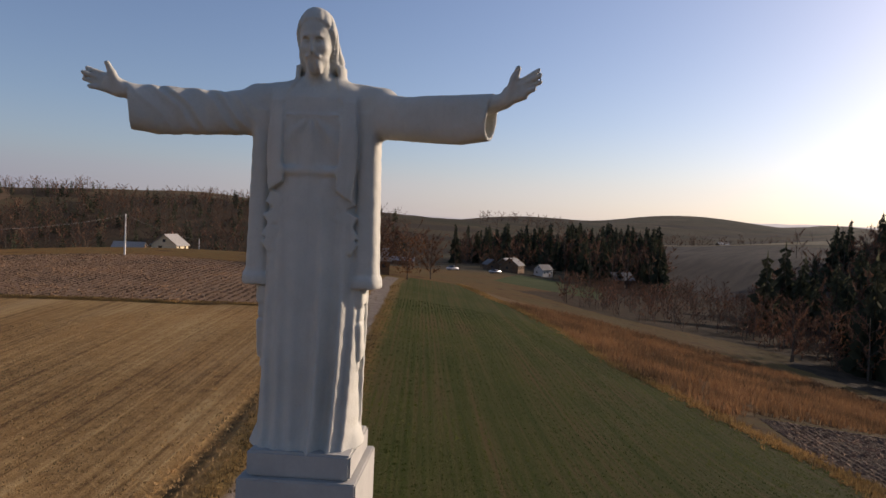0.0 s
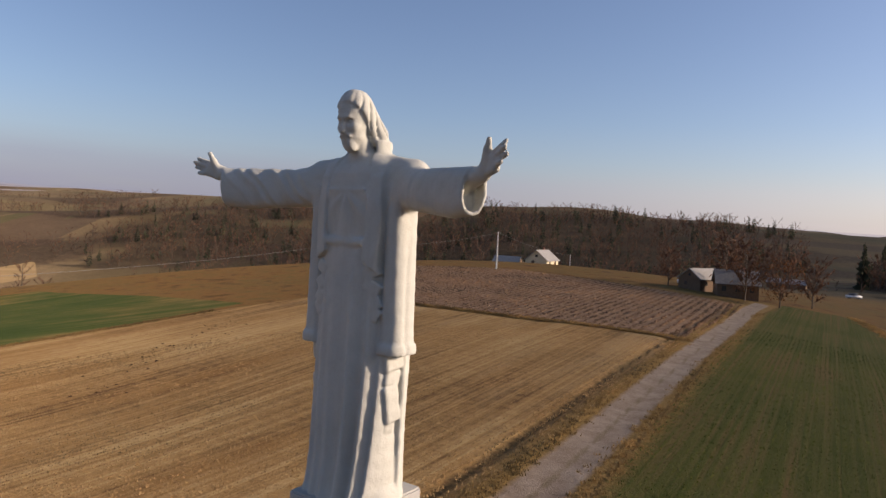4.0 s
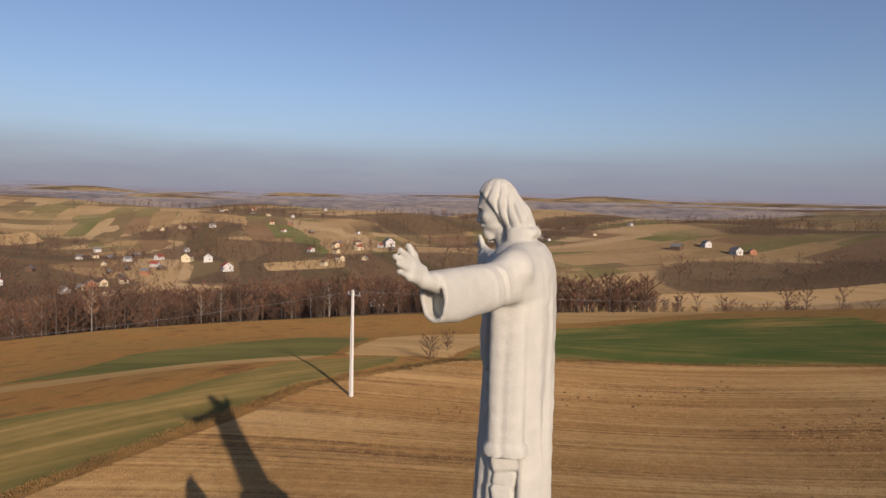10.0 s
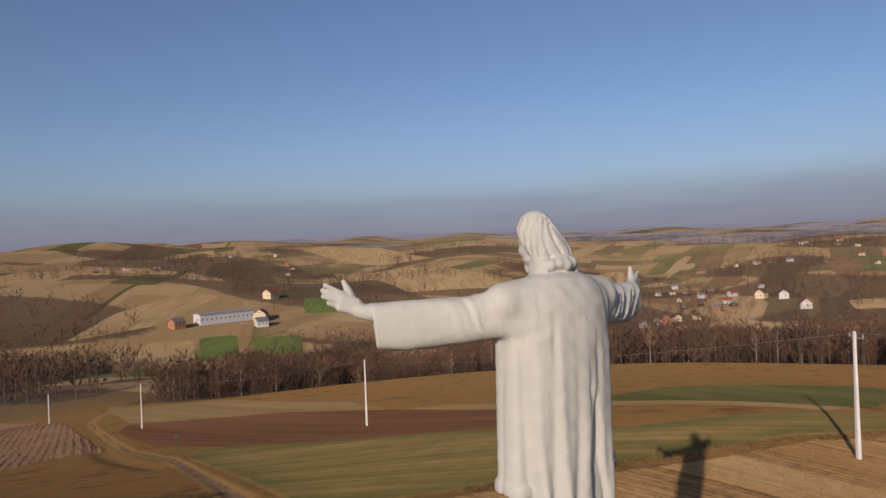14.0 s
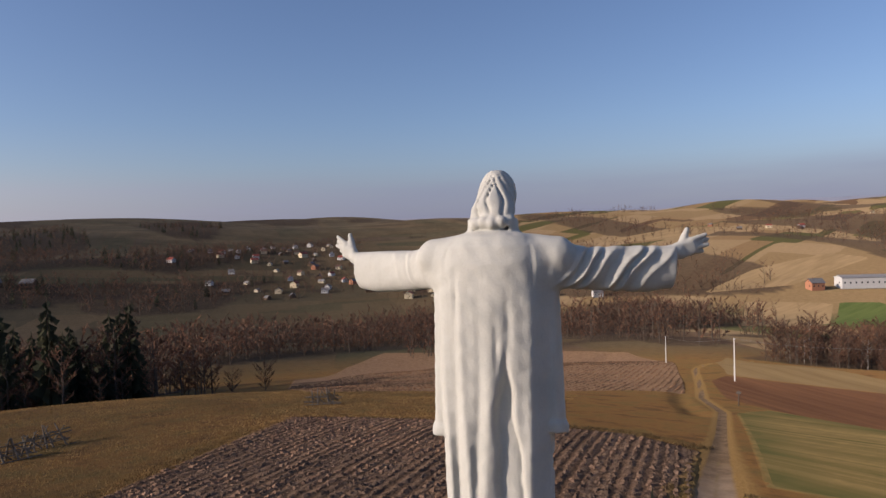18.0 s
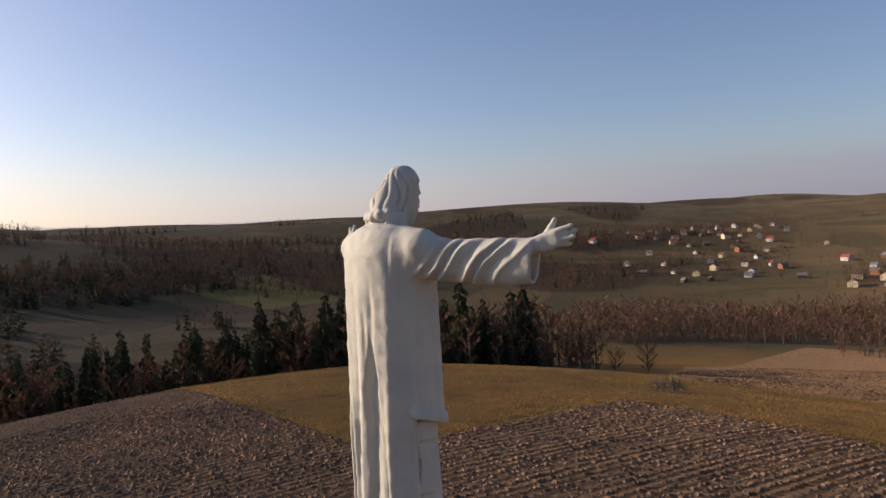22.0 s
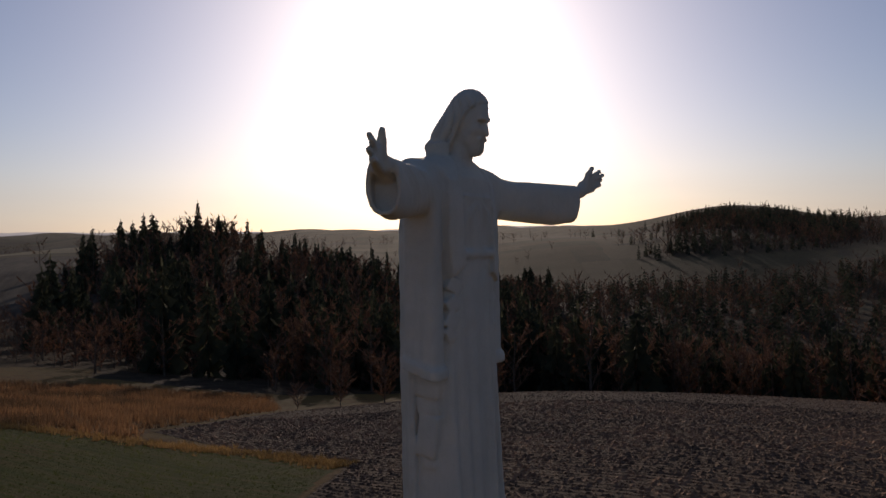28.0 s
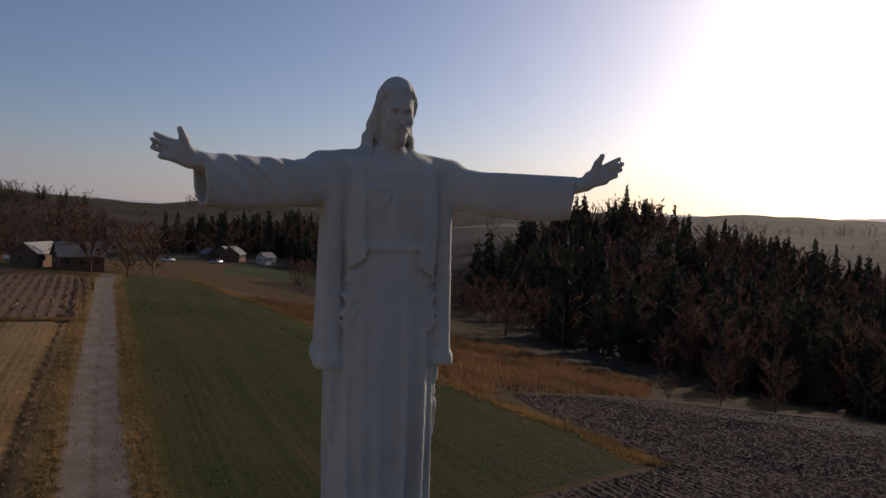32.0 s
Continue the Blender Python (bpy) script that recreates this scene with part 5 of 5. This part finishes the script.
set_out("hedgerow_trees", BARES_FAR, np.concatenate([scatter(900, 330, 1300, 150, 330, hedge, 5, 10), scatter(260, 480, 1000, 14, 62, hedge, 5, 11), scatter(160, 480, 1000, 330, 358, hedge, 5, 11)]), BARK_SET, "bare hedgerow trees along field edges", "hedgerow")


def lone_tree(name, shape, x, y, h, mats, label, category, group=""):
    """A single tree with its own trunk and crown."""
    v, f, m = shape
    root = thing(name, (x, y, on(x, y) - 0.1), rng.uniform(0, 360), label, category, group)
    for key, sel in (("trunk", m == 0), ("crown", m > 0)):
        me = arrays_to_mesh(key, v * h, f[sel], mats, m[sel])
        link_mesh(key, me, root)
    return root


dense = [spruce_shape(26, 15, w) for w in (0.2, 0.23)]
for x, y, h in ((-2.0, -4.9, 6.4), (3.6, -3.3, 4.2), (-4.9, 1.3, 4.5)):
    lone_tree("spruce", dense[0], x, y, h, SPRUCE_SET, "young dark green spruce planted beside the pedestal", "spruce", "spruces by the pedestal")
full = [bare_shape(26, 26, w, 220, 0.12) for w in (0.3, 0.36)]
rusty = bare_shape(30, 20, 0.42, 900, 0.1)
lone_tree("beech_tree", rusty, -11.5, 121, 9, BARK_SET, "round russet-leaved tree at the end of the track", "tree")
for x, y, h in ((-17.5, 123, 10), (-22, 128, 11), (-8, 135, 9), (-33, 129, 8)):
    lone_tree("roadside_tree", full[0], x, y, h, BARK_SET, "bare brown tree by the farmstead", "tree", "farmstead trees")
shrub = bare_shape(26, 40, 0.42, 60, 0.04, 0.005)
for x, y, h in ((-60, -13, 2.6), (-69, -12.6, 2.3)):
    lone_tree("shrub", shrub, x, y, h, BARK_SET, "leafless reddish shrub at the field corner", "shrub", "field shrubs")
bush = bare_shape(28, 44, 0.34, 0, 0.06, 0.004)
for x, y, h in ((62, 58, 5.5), (68, 55, 7), (52, 56, 3), (80, 44, 6)):
    lone_tree("shrub", bush, x, y, h, BARK_SET, "bare dark shrub on the edge of the ploughland", "shrub", "edge shrubs")
for x, y, h in ((68, -99, 5), (73, -96, 4)):
    lone_tree("shrub", shrub, x, y, h, BARK_SET, "leafless grey shrub below the grass strip", "shrub", "valley shrubs")
for n, (x, y) in enumerate([(42 + 13 * (k % 5) + rng.uniform(-3, 3), 205 + 15 * (k // 5) + rng.uniform(-3, 3)) for k in range(15)]):
    lone_tree("orchard_tree", BARES[3 + n % 2], x, y, rng.uniform(4, 7), BARK_SET, "small bare fruit tree in a garden orchard", "tree", "orchard")


# ---- poles and wires ----
def pole(x, y, z, h, lean=0.0, arm=False, turn=0.0):
    root = thing("utility_pole", (x, y, on(x, y) - 0.2), turn, "pale concrete utility pole standing in a field", "utility pole", "utility poles")
    part("post", block((0.3, 0.24, h + 0.2), taper=0.62, bevel=0.02), M_CONCRETE, root)
    if arm:
        arm_ = part("crossarm", block((1.5, 0.09, 0.09), (0, 0.13, h - 0.25)), M_STEEL, root)
        for k in (-0.65, 0, 0.65):
            part("insulator", stick((k, 0.13, h - 0.16), (k, 0.13, h + 0.06), 0.05, 0.035, 8), M_PLINTH, arm_, "pale ceramic insulator")
    else:
        part("cap", block((0.2, 0.16, 0.06), (0, 0, h + 0.2)), M_STEEL, root)
    return (x, y, on(x, y) + h - 0.1)


tops = [pole(*row) for row in ((-67, 119, 0, 8.0, 0, False, 10), (-56.1, 55.5, 0, 8.3, 0, False, 20), (-41.6, -15.8, 0, 8.6, 0, True, 60), (-31.5, -69, 0, 8.2, 0, False, 70), (-15, -127.3, 0, 8.2, 0, True, 80), (-3, -178, 0, 7, 0, False, 85), (-92, 213, 0, 8.5, 0, False, 15), (78, -300, 0, 9, 0, True, 20))]


def wire(a, b, sag):
    cu = bpy.data.curves.new("wire", "CURVE")
    cu.dimensions, cu.bevel_depth = "3D", 0.012
    sp = cu.splines.new("POLY")
    sp.points.add(16)
    for n, p in enumerate(sp.points):
        t = n / 16
        q = Vector(a).lerp(Vector(b), t)
        p.co = (q.x, q.y, q.z - sag * 4 * t * (1 - t), 1)
    cu.materials.append(M_WIRE)
    tagged(new("overhead_wire", cu), "thin dark overhead wire slung between poles", "wire", "overhead wires")


for a, b in ((0, 6), (1, 0), (2, 3), (3, 4), (4, 5), (1, 2)):
    wire(tops[a], tops[b], 0.9)
post = thing("fence_post", (-10.8, -78, on(-10.8, -78) - 0.1), 0, "short dark wooden post beside the track", "post")
part("shaft", stick((0, 0, 0), (0, 0, 2.0), 0.08, 0.07), M_BARK, post)
part("board", block((0.5, 0.04, 0.3), (0, 0.09, 1.6)), M_WOOD, post)


# ---- old timber frames left on the grass strip ----
def timber_frame(x, y, turn, n):
    root = thing("timber_rack", (x, y, on(x, y)), turn, "weathered grey timber hay rack standing on the grass", "hay rack", "hay racks")
    for k in range(n):
        x0 = (k - (n - 1) / 2) * 0.62 + rng.uniform(-0.1, 0.1)
        for sy in (-1, 1):
            part("strut", stick((x0 + rng.uniform(-0.25, 0.25), sy * 0.7, -0.1), (x0 + rng.uniform(-0.35, 0.35), -sy * rng.uniform(0.25, 0.5), rng.uniform(1.2, 1.65)), 0.07, 0.05), M_WOOD, root)
        part("brace", stick((x0 - 0.5, rng.uniform(-0.4, 0.4), rng.uniform(0.0, 0.3)), (x0 + 0.45, rng.uniform(-0.3, 0.3), rng.uniform(0.8, 1.3)), 0.06, 0.045), M_WOOD, root)
    for z, yy in ((0.35, 0.5), (0.75, 0.25), (0.35, -0.5), (0.95, 0.0), (0.06, 0.8)):
        part("rail", stick((-n * 0.42 + rng.uniform(-0.2, 0.2), yy, z + rng.uniform(-0.15, 0.15)), (n * 0.42 + rng.uniform(-0.2, 0.2), yy * rng.uniform(0.6, 1.2), z + rng.uniform(-0.2, 0.2)), 0.045, 0.04), M_WOOD, root)
    return root


timber_frame(29.4, -49.4, 30, 4)
timber_frame(39.7, -24.4, 60, 4)
timber_frame(40.7, -28.2, 75, 4)


# ---- houses ----
def house(name, w, d, h, rise, wall, roof, label, windows=3, chimney=True, category="house", door=True):
    """Gabled house; ridge along x, standing on z 0."""
    root = thing(name, (0, 0, 0), 0, label, category)
    bm = block((w, d, h + 0.4), (0, 0, -0.4))
    part("wall", bm, wall, root)
    for sx in (-1, 1):
        g = bmesh.new()
        vs = [g.verts.new(p) for p in ((sx * w / 2, -d / 2, h), (sx * w / 2, d / 2, h), (sx * w / 2, 0, h + rise), (sx * (w / 2 - 0.2), -d / 2, h), (sx * (w / 2 - 0.2), d / 2, h), (sx * (w / 2 - 0.2), 0, h + rise))]
        for f in ((0, 1, 2), (5, 4, 3), (0, 2, 5, 3), (1, 4, 5, 2), (0, 3, 4, 1)):
            g.faces.new([vs[k] for k in f])
        bmesh.ops.recalc_face_normals(g, faces=g.faces)
        part("gable", g, wall, root)
    for sy in (-1, 1):
        g = bmesh.new()
        ov, th = 0.5, 0.16
        lo = (d / 2 + ov, h - rise * ov / (d / 2))
        pts = [(sx * (w / 2 + ov), sy * y, z + dz) for sx in (-1, 1) for y, z in (lo, (0, h + rise)) for dz in (0.04, th)]
        vs = [g.verts.new(p) for p in pts]
        for f in ((0, 1, 3, 2), (4, 6, 7, 5), (0, 4, 5, 1), (2, 3, 7, 6), (0, 2, 6, 4), (1, 5, 7, 3)):
            g.faces.new([vs[k] for k in f])
        bmesh.ops.recalc_face_normals(g, faces=g.faces)
        part("roof", g, roof, root)
    for sy in (-1, 1):
        for n in range(windows):
            x = (n + 0.5) / windows * w - w / 2
            part("window", block((1.0, 0.1, 1.2), (x, sy * (d / 2 + 0.01), h * 0.45)), M_GLASS, root)
    for sx in (-1, 1):
        part("window", block((0.1, 1.0, 1.2), (sx * (w / 2 + 0.01), d * 0.15, h * 0.45)), M_GLASS, root)
        part("window", block((0.1, 0.8, 0.8), (sx * (w / 2 + 0.01), 0, h + rise * 0.25)), M_GLASS, root)
    if door:
        part("door", block((1.0, 0.12, 2.05), (w * 0.18 if windows % 2 == 0 else w / windows * 0.5, -d / 2 - 0.02, 0)), M_DOOR, root)
    if chimney:
        part("chimney", block((0.5, 0.5, 1.4), (w * 0.2, 0.3, h + rise - 0.6)), M_CHIMNEY, root)
    return root


W_WHITE = plain("white_render", (0.52, 0.51, 0.48), (0.6, 0.59, 0.56), 0.8)
W_CREAM = plain("cream_render", (0.6, 0.5, 0.32), (0.68, 0.58, 0.4), 0.8)
W_BRICK = plain("orange_brick", (0.36, 0.16, 0.09), (0.46, 0.22, 0.13), 2.0)
W_TIMBER = plain("brown_boards", (0.12, 0.075, 0.045), (0.18, 0.12, 0.08), 2.0)
R_RED = plain("red_roof", (0.26, 0.06, 0.045), (0.34, 0.1, 0.07), 1.5, 0.7)
R_GREY = plain("grey_roof", (0.13, 0.13, 0.13), (0.22, 0.21, 0.2), 1.5, 0.7)
R_PALE = plain("pale_sheet_roof", (0.25, 0.24, 0.225), (0.34, 0.325, 0.3), 1.5, 0.6)
R_BROWN = plain("brown_roof", (0.12, 0.07, 0.05), (0.18, 0.11, 0.08), 1.5, 0.7)
KINDS = [house(*row) for row in (
    ("house", 11, 9, 4.6, 3.4, W_WHITE, R_RED, "white rendered house with a red gabled roof"),
    ("house", 10, 8.5, 4.8, 3.2, W_WHITE, R_GREY, "white rendered house with a grey gabled roof"),
    ("house", 10, 9, 5.2, 3.2, W_CREAM, R_BROWN, "cream rendered house with a brown gabled roof"),
    ("house", 9.5, 8, 3.6, 3.0, W_TIMBER, R_GREY, "brown timber house with a grey roof"),
    ("house", 10, 9, 5.4, 3.0, W_BRICK, R_GREY, "orange brick house with a grey roof"),
    ("barn", 14, 8, 4.0, 3.0, W_TIMBER, R_PALE, "brown boarded barn with a pale sheet roof", 2, False, "barn"),
    ("cottage", 9, 7, 2.8, 2.8, W_CREAM, R_PALE, "cream cottage with a pale sheet roof", 2),
    ("school_building", 46, 12, 7.5, 1.6, W_WHITE, R_PALE, "long white institutional building with rows of windows", 12, False, "building"),
    ("villa", 12, 10, 5.8, 3.4, W_CREAM, R_RED, "cream rendered villa with a red hipped-looking roof", 4),
)]
used = set()


def stand(kind, x, y, turn, size=1.0, group=""):
    m = pose(x, y, on(x, y), 0, 0, turn) @ Matrix.Diagonal((size, size, size, 1))
    if kind not in used:
        used.add(kind)
        KINDS[kind].matrix_basis = m
        ob = KINDS[kind]
    else:
        ob = copy_thing(KINDS[kind], pose(x, y, on(x, y), 0, 0, turn))
        ob.scale = (size, size, size)
    return tagged(ob, group=group)


for kind, x, y, turn, size in ((6, -86.5, 180, 94, 1.0), (5, -99, 181, 10, 0.6), (5, -27, 131, 70, 0.6), (3, -20, 127, 20, 0.75), (1, 29, 272, 40, 0.6), (3, 16, 268, 70, 0.9), (3, 60, 270, 20, 0.9),
                               (7, -146, -545, 12, 1.0), (4, -107, -532, 20, 0.95), (8, -175, -542, 60, 1.0), (1, -168, -520, 0, 0.9), (8, -218, -640, 30, 1), (5, -126, -196, 15, 0.95), (3, -138, -186, 50, 0.9), (3, -118, -180, 10, 0.7),
                               (1, -294, -84, 20, 0.9), (0, -560, -300, 40, 1), (1, -616, -350, 30, 1), (2, -615, -372, 10, 1), (4, -420, -331, 40, 0.9), (1, -724, 175, 30, 1), (4, -728, 192, 0, 0.7), (3, -745, 120, 60, 1.1), (1, -766, 154, 20, 0.9),
                               (1, -745, -197, 30, 1.3), (3, 550, -464, 20, 1.2), (3, 575, -450, 70, 1), (5, 300, 840, 20, 1.1)):
    stand(kind, x, y, turn, size)
VILLAGES = (  # heading, its spread, nearest, farthest, houses, group
    (300, 4.0, 600, 980, 52, "village on the southern slope"), (307, 3.0, 720, 1150, 12, "upper village"), (289, 2.5, 540, 720, 14, "village on the southern slope"), (278, 3.0, 500, 640, 9, "valley village"),
    (216, 3.5, 520, 860, 18, "western village"), (228, 4.0, 480, 640, 16, "valley village"), (221, 2.5, 410, 520, 7, "valley village"), (197, 3.5, 620, 800, 12, "western village"), (205, 6.0, 900, 1400, 18, "far western village"),
    (180, 8.0, 900, 1500, 16, "distant village"), (252, 5.0, 1100, 1400, 8, "ridge village"), (262, 5.0, 900, 1150, 6, "ridge village"), (86, 5, 270, 305, 3, "village at the road"), (98, 4, 290, 320, 3, "village at the road"))
taken = []
for head_, spread, lo_, hi_r, count, group in VILLAGES:
    made = tries = 0
    while made < count and tries < 400:
        tries += 1
        a_, r_ = radians(head_ + rng.normal(0, spread * 0.6)), rng.uniform(lo_, hi_r)
        x, y = r_ * math.cos(a_), r_ * math.sin(a_)
        if all((x - a) ** 2 + (y - b) ** 2 > 20 ** 2 for a, b in taken):
            taken.append((x, y))
            stand(int(rng.choice((3, 5) if "road" in group else (0, 1, 1, 2, 3, 3, 4, 6, 8))), x, y, float(rng.uniform(0, 180)), float(rng.uniform(0.5, 0.65) if "road" in group else rng.uniform(0.52, 0.74)), group)
            made += 1
garden = np.array([(x + rng.normal(0, 13), y + rng.normal(0, 13), rng.uniform(5, 10), rng.uniform(0, 6.28)) for x, y in taken for _ in range(9)])
set_out("garden_trees", BARES_FAR, garden, BARK_SET, "bare garden trees between village houses", "garden trees")


# ---- parked cars ----
def car(x, y, turn, paint, label):
    root = thing("car", (x, y, on(x, y)), turn, label, "car", "parked cars")
    part("body", block((4.2, 1.75, 0.75), (0, 0, 0.3), bevel=0.12), paint, root, smooth=True)
    part("cabin", block((2.3, 1.6, 0.6), (-0.2, 0, 1.05), bevel=0.1, taper=0.8), M_GLASS, root, smooth=True)
    for sx in (-1.3, 1.3):
        for sy in (-0.8, 0.8):
            part("wheel", stick((sx, sy - 0.1, 0.32), (sx, sy + 0.1, 0.32), 0.32, 0.32, 12), M_RUBBER, root)
            part("rim", stick((sx, sy - 0.105, 0.32), (sx, sy + 0.105, 0.32), 0.19, 0.19, 10), M_STEEL, root.children[-1], "grey metal rim")


P_WHITE = plain("white_car_paint", (0.7, 0.7, 0.7), (0.75, 0.75, 0.75), 1, 0.25, 0.5)
P_SILVER = plain("silver_car_paint", (0.4, 0.41, 0.42), (0.48, 0.48, 0.5), 1, 0.3, 0.5, 0, 0.4)
for x, y, turn, p, lb in ((-7, 228, 20, P_WHITE, "white car parked at the roadside"), (8, 232, 30, P_SILVER, "silver car parked at the roadside"), (-32, 139, 60, P_WHITE, "white car parked by the farmstead"), (-110, -172, 20, P_SILVER, "silver car parked near the barn"), (-116, -174, 10, P_WHITE, "white car parked near the barn")):
    car(x, y, turn, p, lb)


# ---- loose stuff on the fields ----
def strew(name, count, spots, size, mat, label, category, tall=1.0):
    """Small lumps or tufts joined into one mesh. Spots: array of x, y."""
    base = np.array([(-1, -0.8, -0.6), (0.9, -1, -0.6), (1, 0.9, -0.6), (-0.8, 1, -0.6), (-0.5, 0.1, 0.7), (0.5, -0.1, 0.9)], np.float32)
    faces = np.array([(0, 1, 5), (0, 5, 4), (1, 2, 5), (2, 3, 4), (2, 4, 5), (3, 0, 4)], np.int32)
    n = len(spots)
    v = base[None] * rng.uniform(0.6, 1.3, (n, 6, 3)) * (np.minimum(rng.gamma(2.2, 0.45, (n, 1, 1)), 2.0) * size)
    v[..., 2] *= tall
    a = rng.uniform(0, 6.28, n)
    c, s = np.cos(a)[:, None], np.sin(a)[:, None]
    x = v[..., 0] * c - v[..., 1] * s + spots[:, 0][:, None]
    y = v[..., 0] * s + v[..., 1] * c + spots[:, 1][:, None]
    z = v[..., 2] + (height(spots[:, 0], spots[:, 1]))[:, None] + 0.2 * size
    f = (faces[None] + (np.arange(n) * 6)[:, None, None]).reshape(-1, 3)
    tagged(new(name, arrays_to_mesh(name, np.stack([x, y, z], -1).reshape(-1, 3), f, [mat])), label, category, kind="stuff")


def blades(name, spots, h, mat, label, category, per=6, spread=0.12):
    n = len(spots)
    p = np.repeat(spots, per, 0) + rng.normal(0, spread, (n * per, 2))
    z = height(p[:, 0], p[:, 1])
    a, hh, w = rng.uniform(0, 6.28, len(p)), h * rng.uniform(0.5, 1.3, len(p)), 0.035 + 0.03 * h
    lean = rng.normal(0, 0.25, (len(p), 2)) * hh[:, None]
    d = np.stack([np.cos(a), np.sin(a)], 1) * w
    v = np.stack([np.c_[p - d, z - 0.03], np.c_[p + d, z - 0.03], np.c_[p + lean, z + hh]], 1).reshape(-1, 3)
    tagged(new(name, arrays_to_mesh(name, v, np.arange(len(v)).reshape(-1, 3), [mat])), label, category, kind="stuff")


def in_field(key, count, x0, x1, y0, y1, near=400):
    x, y = rng.uniform(x0, x1, count), rng.uniform(y0, y1, count)
    ok = (inside(FIELDS[key], x, y) > 0.2) & (np.hypot(x, y) < near)
    return np.stack([x[ok], y[ok]], 1)


def furrowed(p, turn, gap, loose):
    """Pulls spots towards parallel furrows."""
    a = radians(turn)
    n = np.array((-math.sin(a), math.cos(a)))
    s = p @ n
    return p + ((np.round(s / gap) * gap - s) * (1 - loose))[:, None] * n


strew("plough_clods", 0, furrowed(in_field("dark_plough", 80000, -5, 60, -42, 60, 62), 88, 0.62, 0.3), 0.1, M_CLOD, "dark turned clods of the ploughed field", "soil", 0.6)
strew("far_plough_clods", 0, furrowed(in_field("dark_plough", 30000, 30, 96, -20, 60), 88, 0.75, 0.25), 0.07, M_CLOD, "dark clods further across the ploughed field", "soil", 0.6)
strew("ridge_clods", 0, furrowed(in_field("ridge_plough", 26000, -90, -11, 60, 122), 97, 1.1, 0.4), 0.12, M_CLOD_PALE, "grey-brown clods of the rough ploughed ridge", "soil", 0.6)
strew("south_clods", 0, furrowed(in_field("south_plough", 26000, -6, 70, -200, -64), 85, 1.2, 0.3), 0.13, M_CLOD_PALE, "pale clods of the southern ploughland", "soil", 0.6)
heap = np.concatenate([rng.normal((-42 - 3 * k % 17, -8 + 4.5 * k), (1.6, 1.3), (18, 2)) for k in range(16)])
strew("molehills", 0, heap, 0.085, M_MOLE, "small dark molehills across the stubble", "soil", 0.45)


def beside(line, off, count, wide):
    pts = np.array(line, float)
    seg = rng.integers(0, len(pts) - 1, count)
    t = rng.uniform(0, 1, count)[:, None]
    p, q = pts[seg], pts[seg + 1]
    d = q - p
    nrm = np.stack([-d[:, 1], d[:, 0]], 1) / np.linalg.norm(d, axis=1)[:, None]
    return p + t * d + nrm * (off + rng.normal(0, wide, count))[:, None]


blades("verge_grass", np.concatenate([beside(ROAD[1:8], 1.9, 1100, 0.4), beside(ROAD[1:8], -1.9, 1100, 0.4)]), 0.12, M_STRAW, "dry yellow verge grass along the track", "grass")
seam = FIELDS["winter_crop"][4:12]
blades("field_edge_grass", beside(seam, 0.6, 2200, 0.7), 0.3, M_STRAW, "pale dry grass along the edge of the green field", "grass")
blades("weed_strip", in_field("weeds", 9000, 8, 66, 40, 110), 0.75, M_REED, "tall russet weeds on the fallow strip", "weeds", 7, 0.35)
edge = [(95, -20), (60, -17), (25, -14), (25.8, -26), (27.5, -40.5), (11, -40), (0, -41), (-4.4, -37)]
blades("strip_grass", np.concatenate([beside(edge, 0.5, 1500, 0.5), beside([(-57, 66.3), (-30, 61.5), (-11, 63)], 0.4, 900, 0.35), beside([(-61.5, -10.6), (-44, -20.6), (-15.5, -25.3)], 0, 1500, 0.4), beside([(-61.5, -10.3), (-69, 4), (-70.5, 31), (-70.5, 50)], 0, 1500, 0.5)]), 0.14, M_STRAW, "dry grass on the balks between fields", "grass")
blades("stubble_straw", furrowed(in_field("stubble", 42000, -62, -4, -26, 62, 62), 95, 0.55, 0.3), 0.075, M_STUBBLE, "short pale stubble standing in rows", "stubble", 3, 0.08)
blades("crop_rows", furrowed(in_field("winter_crop", 22000, -12, 26, 14, 110, 85), 95, 0.4, 0.2), 0.09, M_BLADE, "young green winter crop in drilled rows", "crop", 3, 0.06)
gp = rng.uniform((8, -78), (84, -12), (26000, 2))
gp = gp[(inside(FIELDS["dark_plough"], gp[:, 0], gp[:, 1]) < -0.3) & (inside(FIELDS["south_plough"], gp[:, 0], gp[:, 1]) < -0.3)]
blades("meadow_grass", gp, 0.13, M_STRAW, "short ochre autumn grass on the meadow strip", "grass", 3, 0.25)
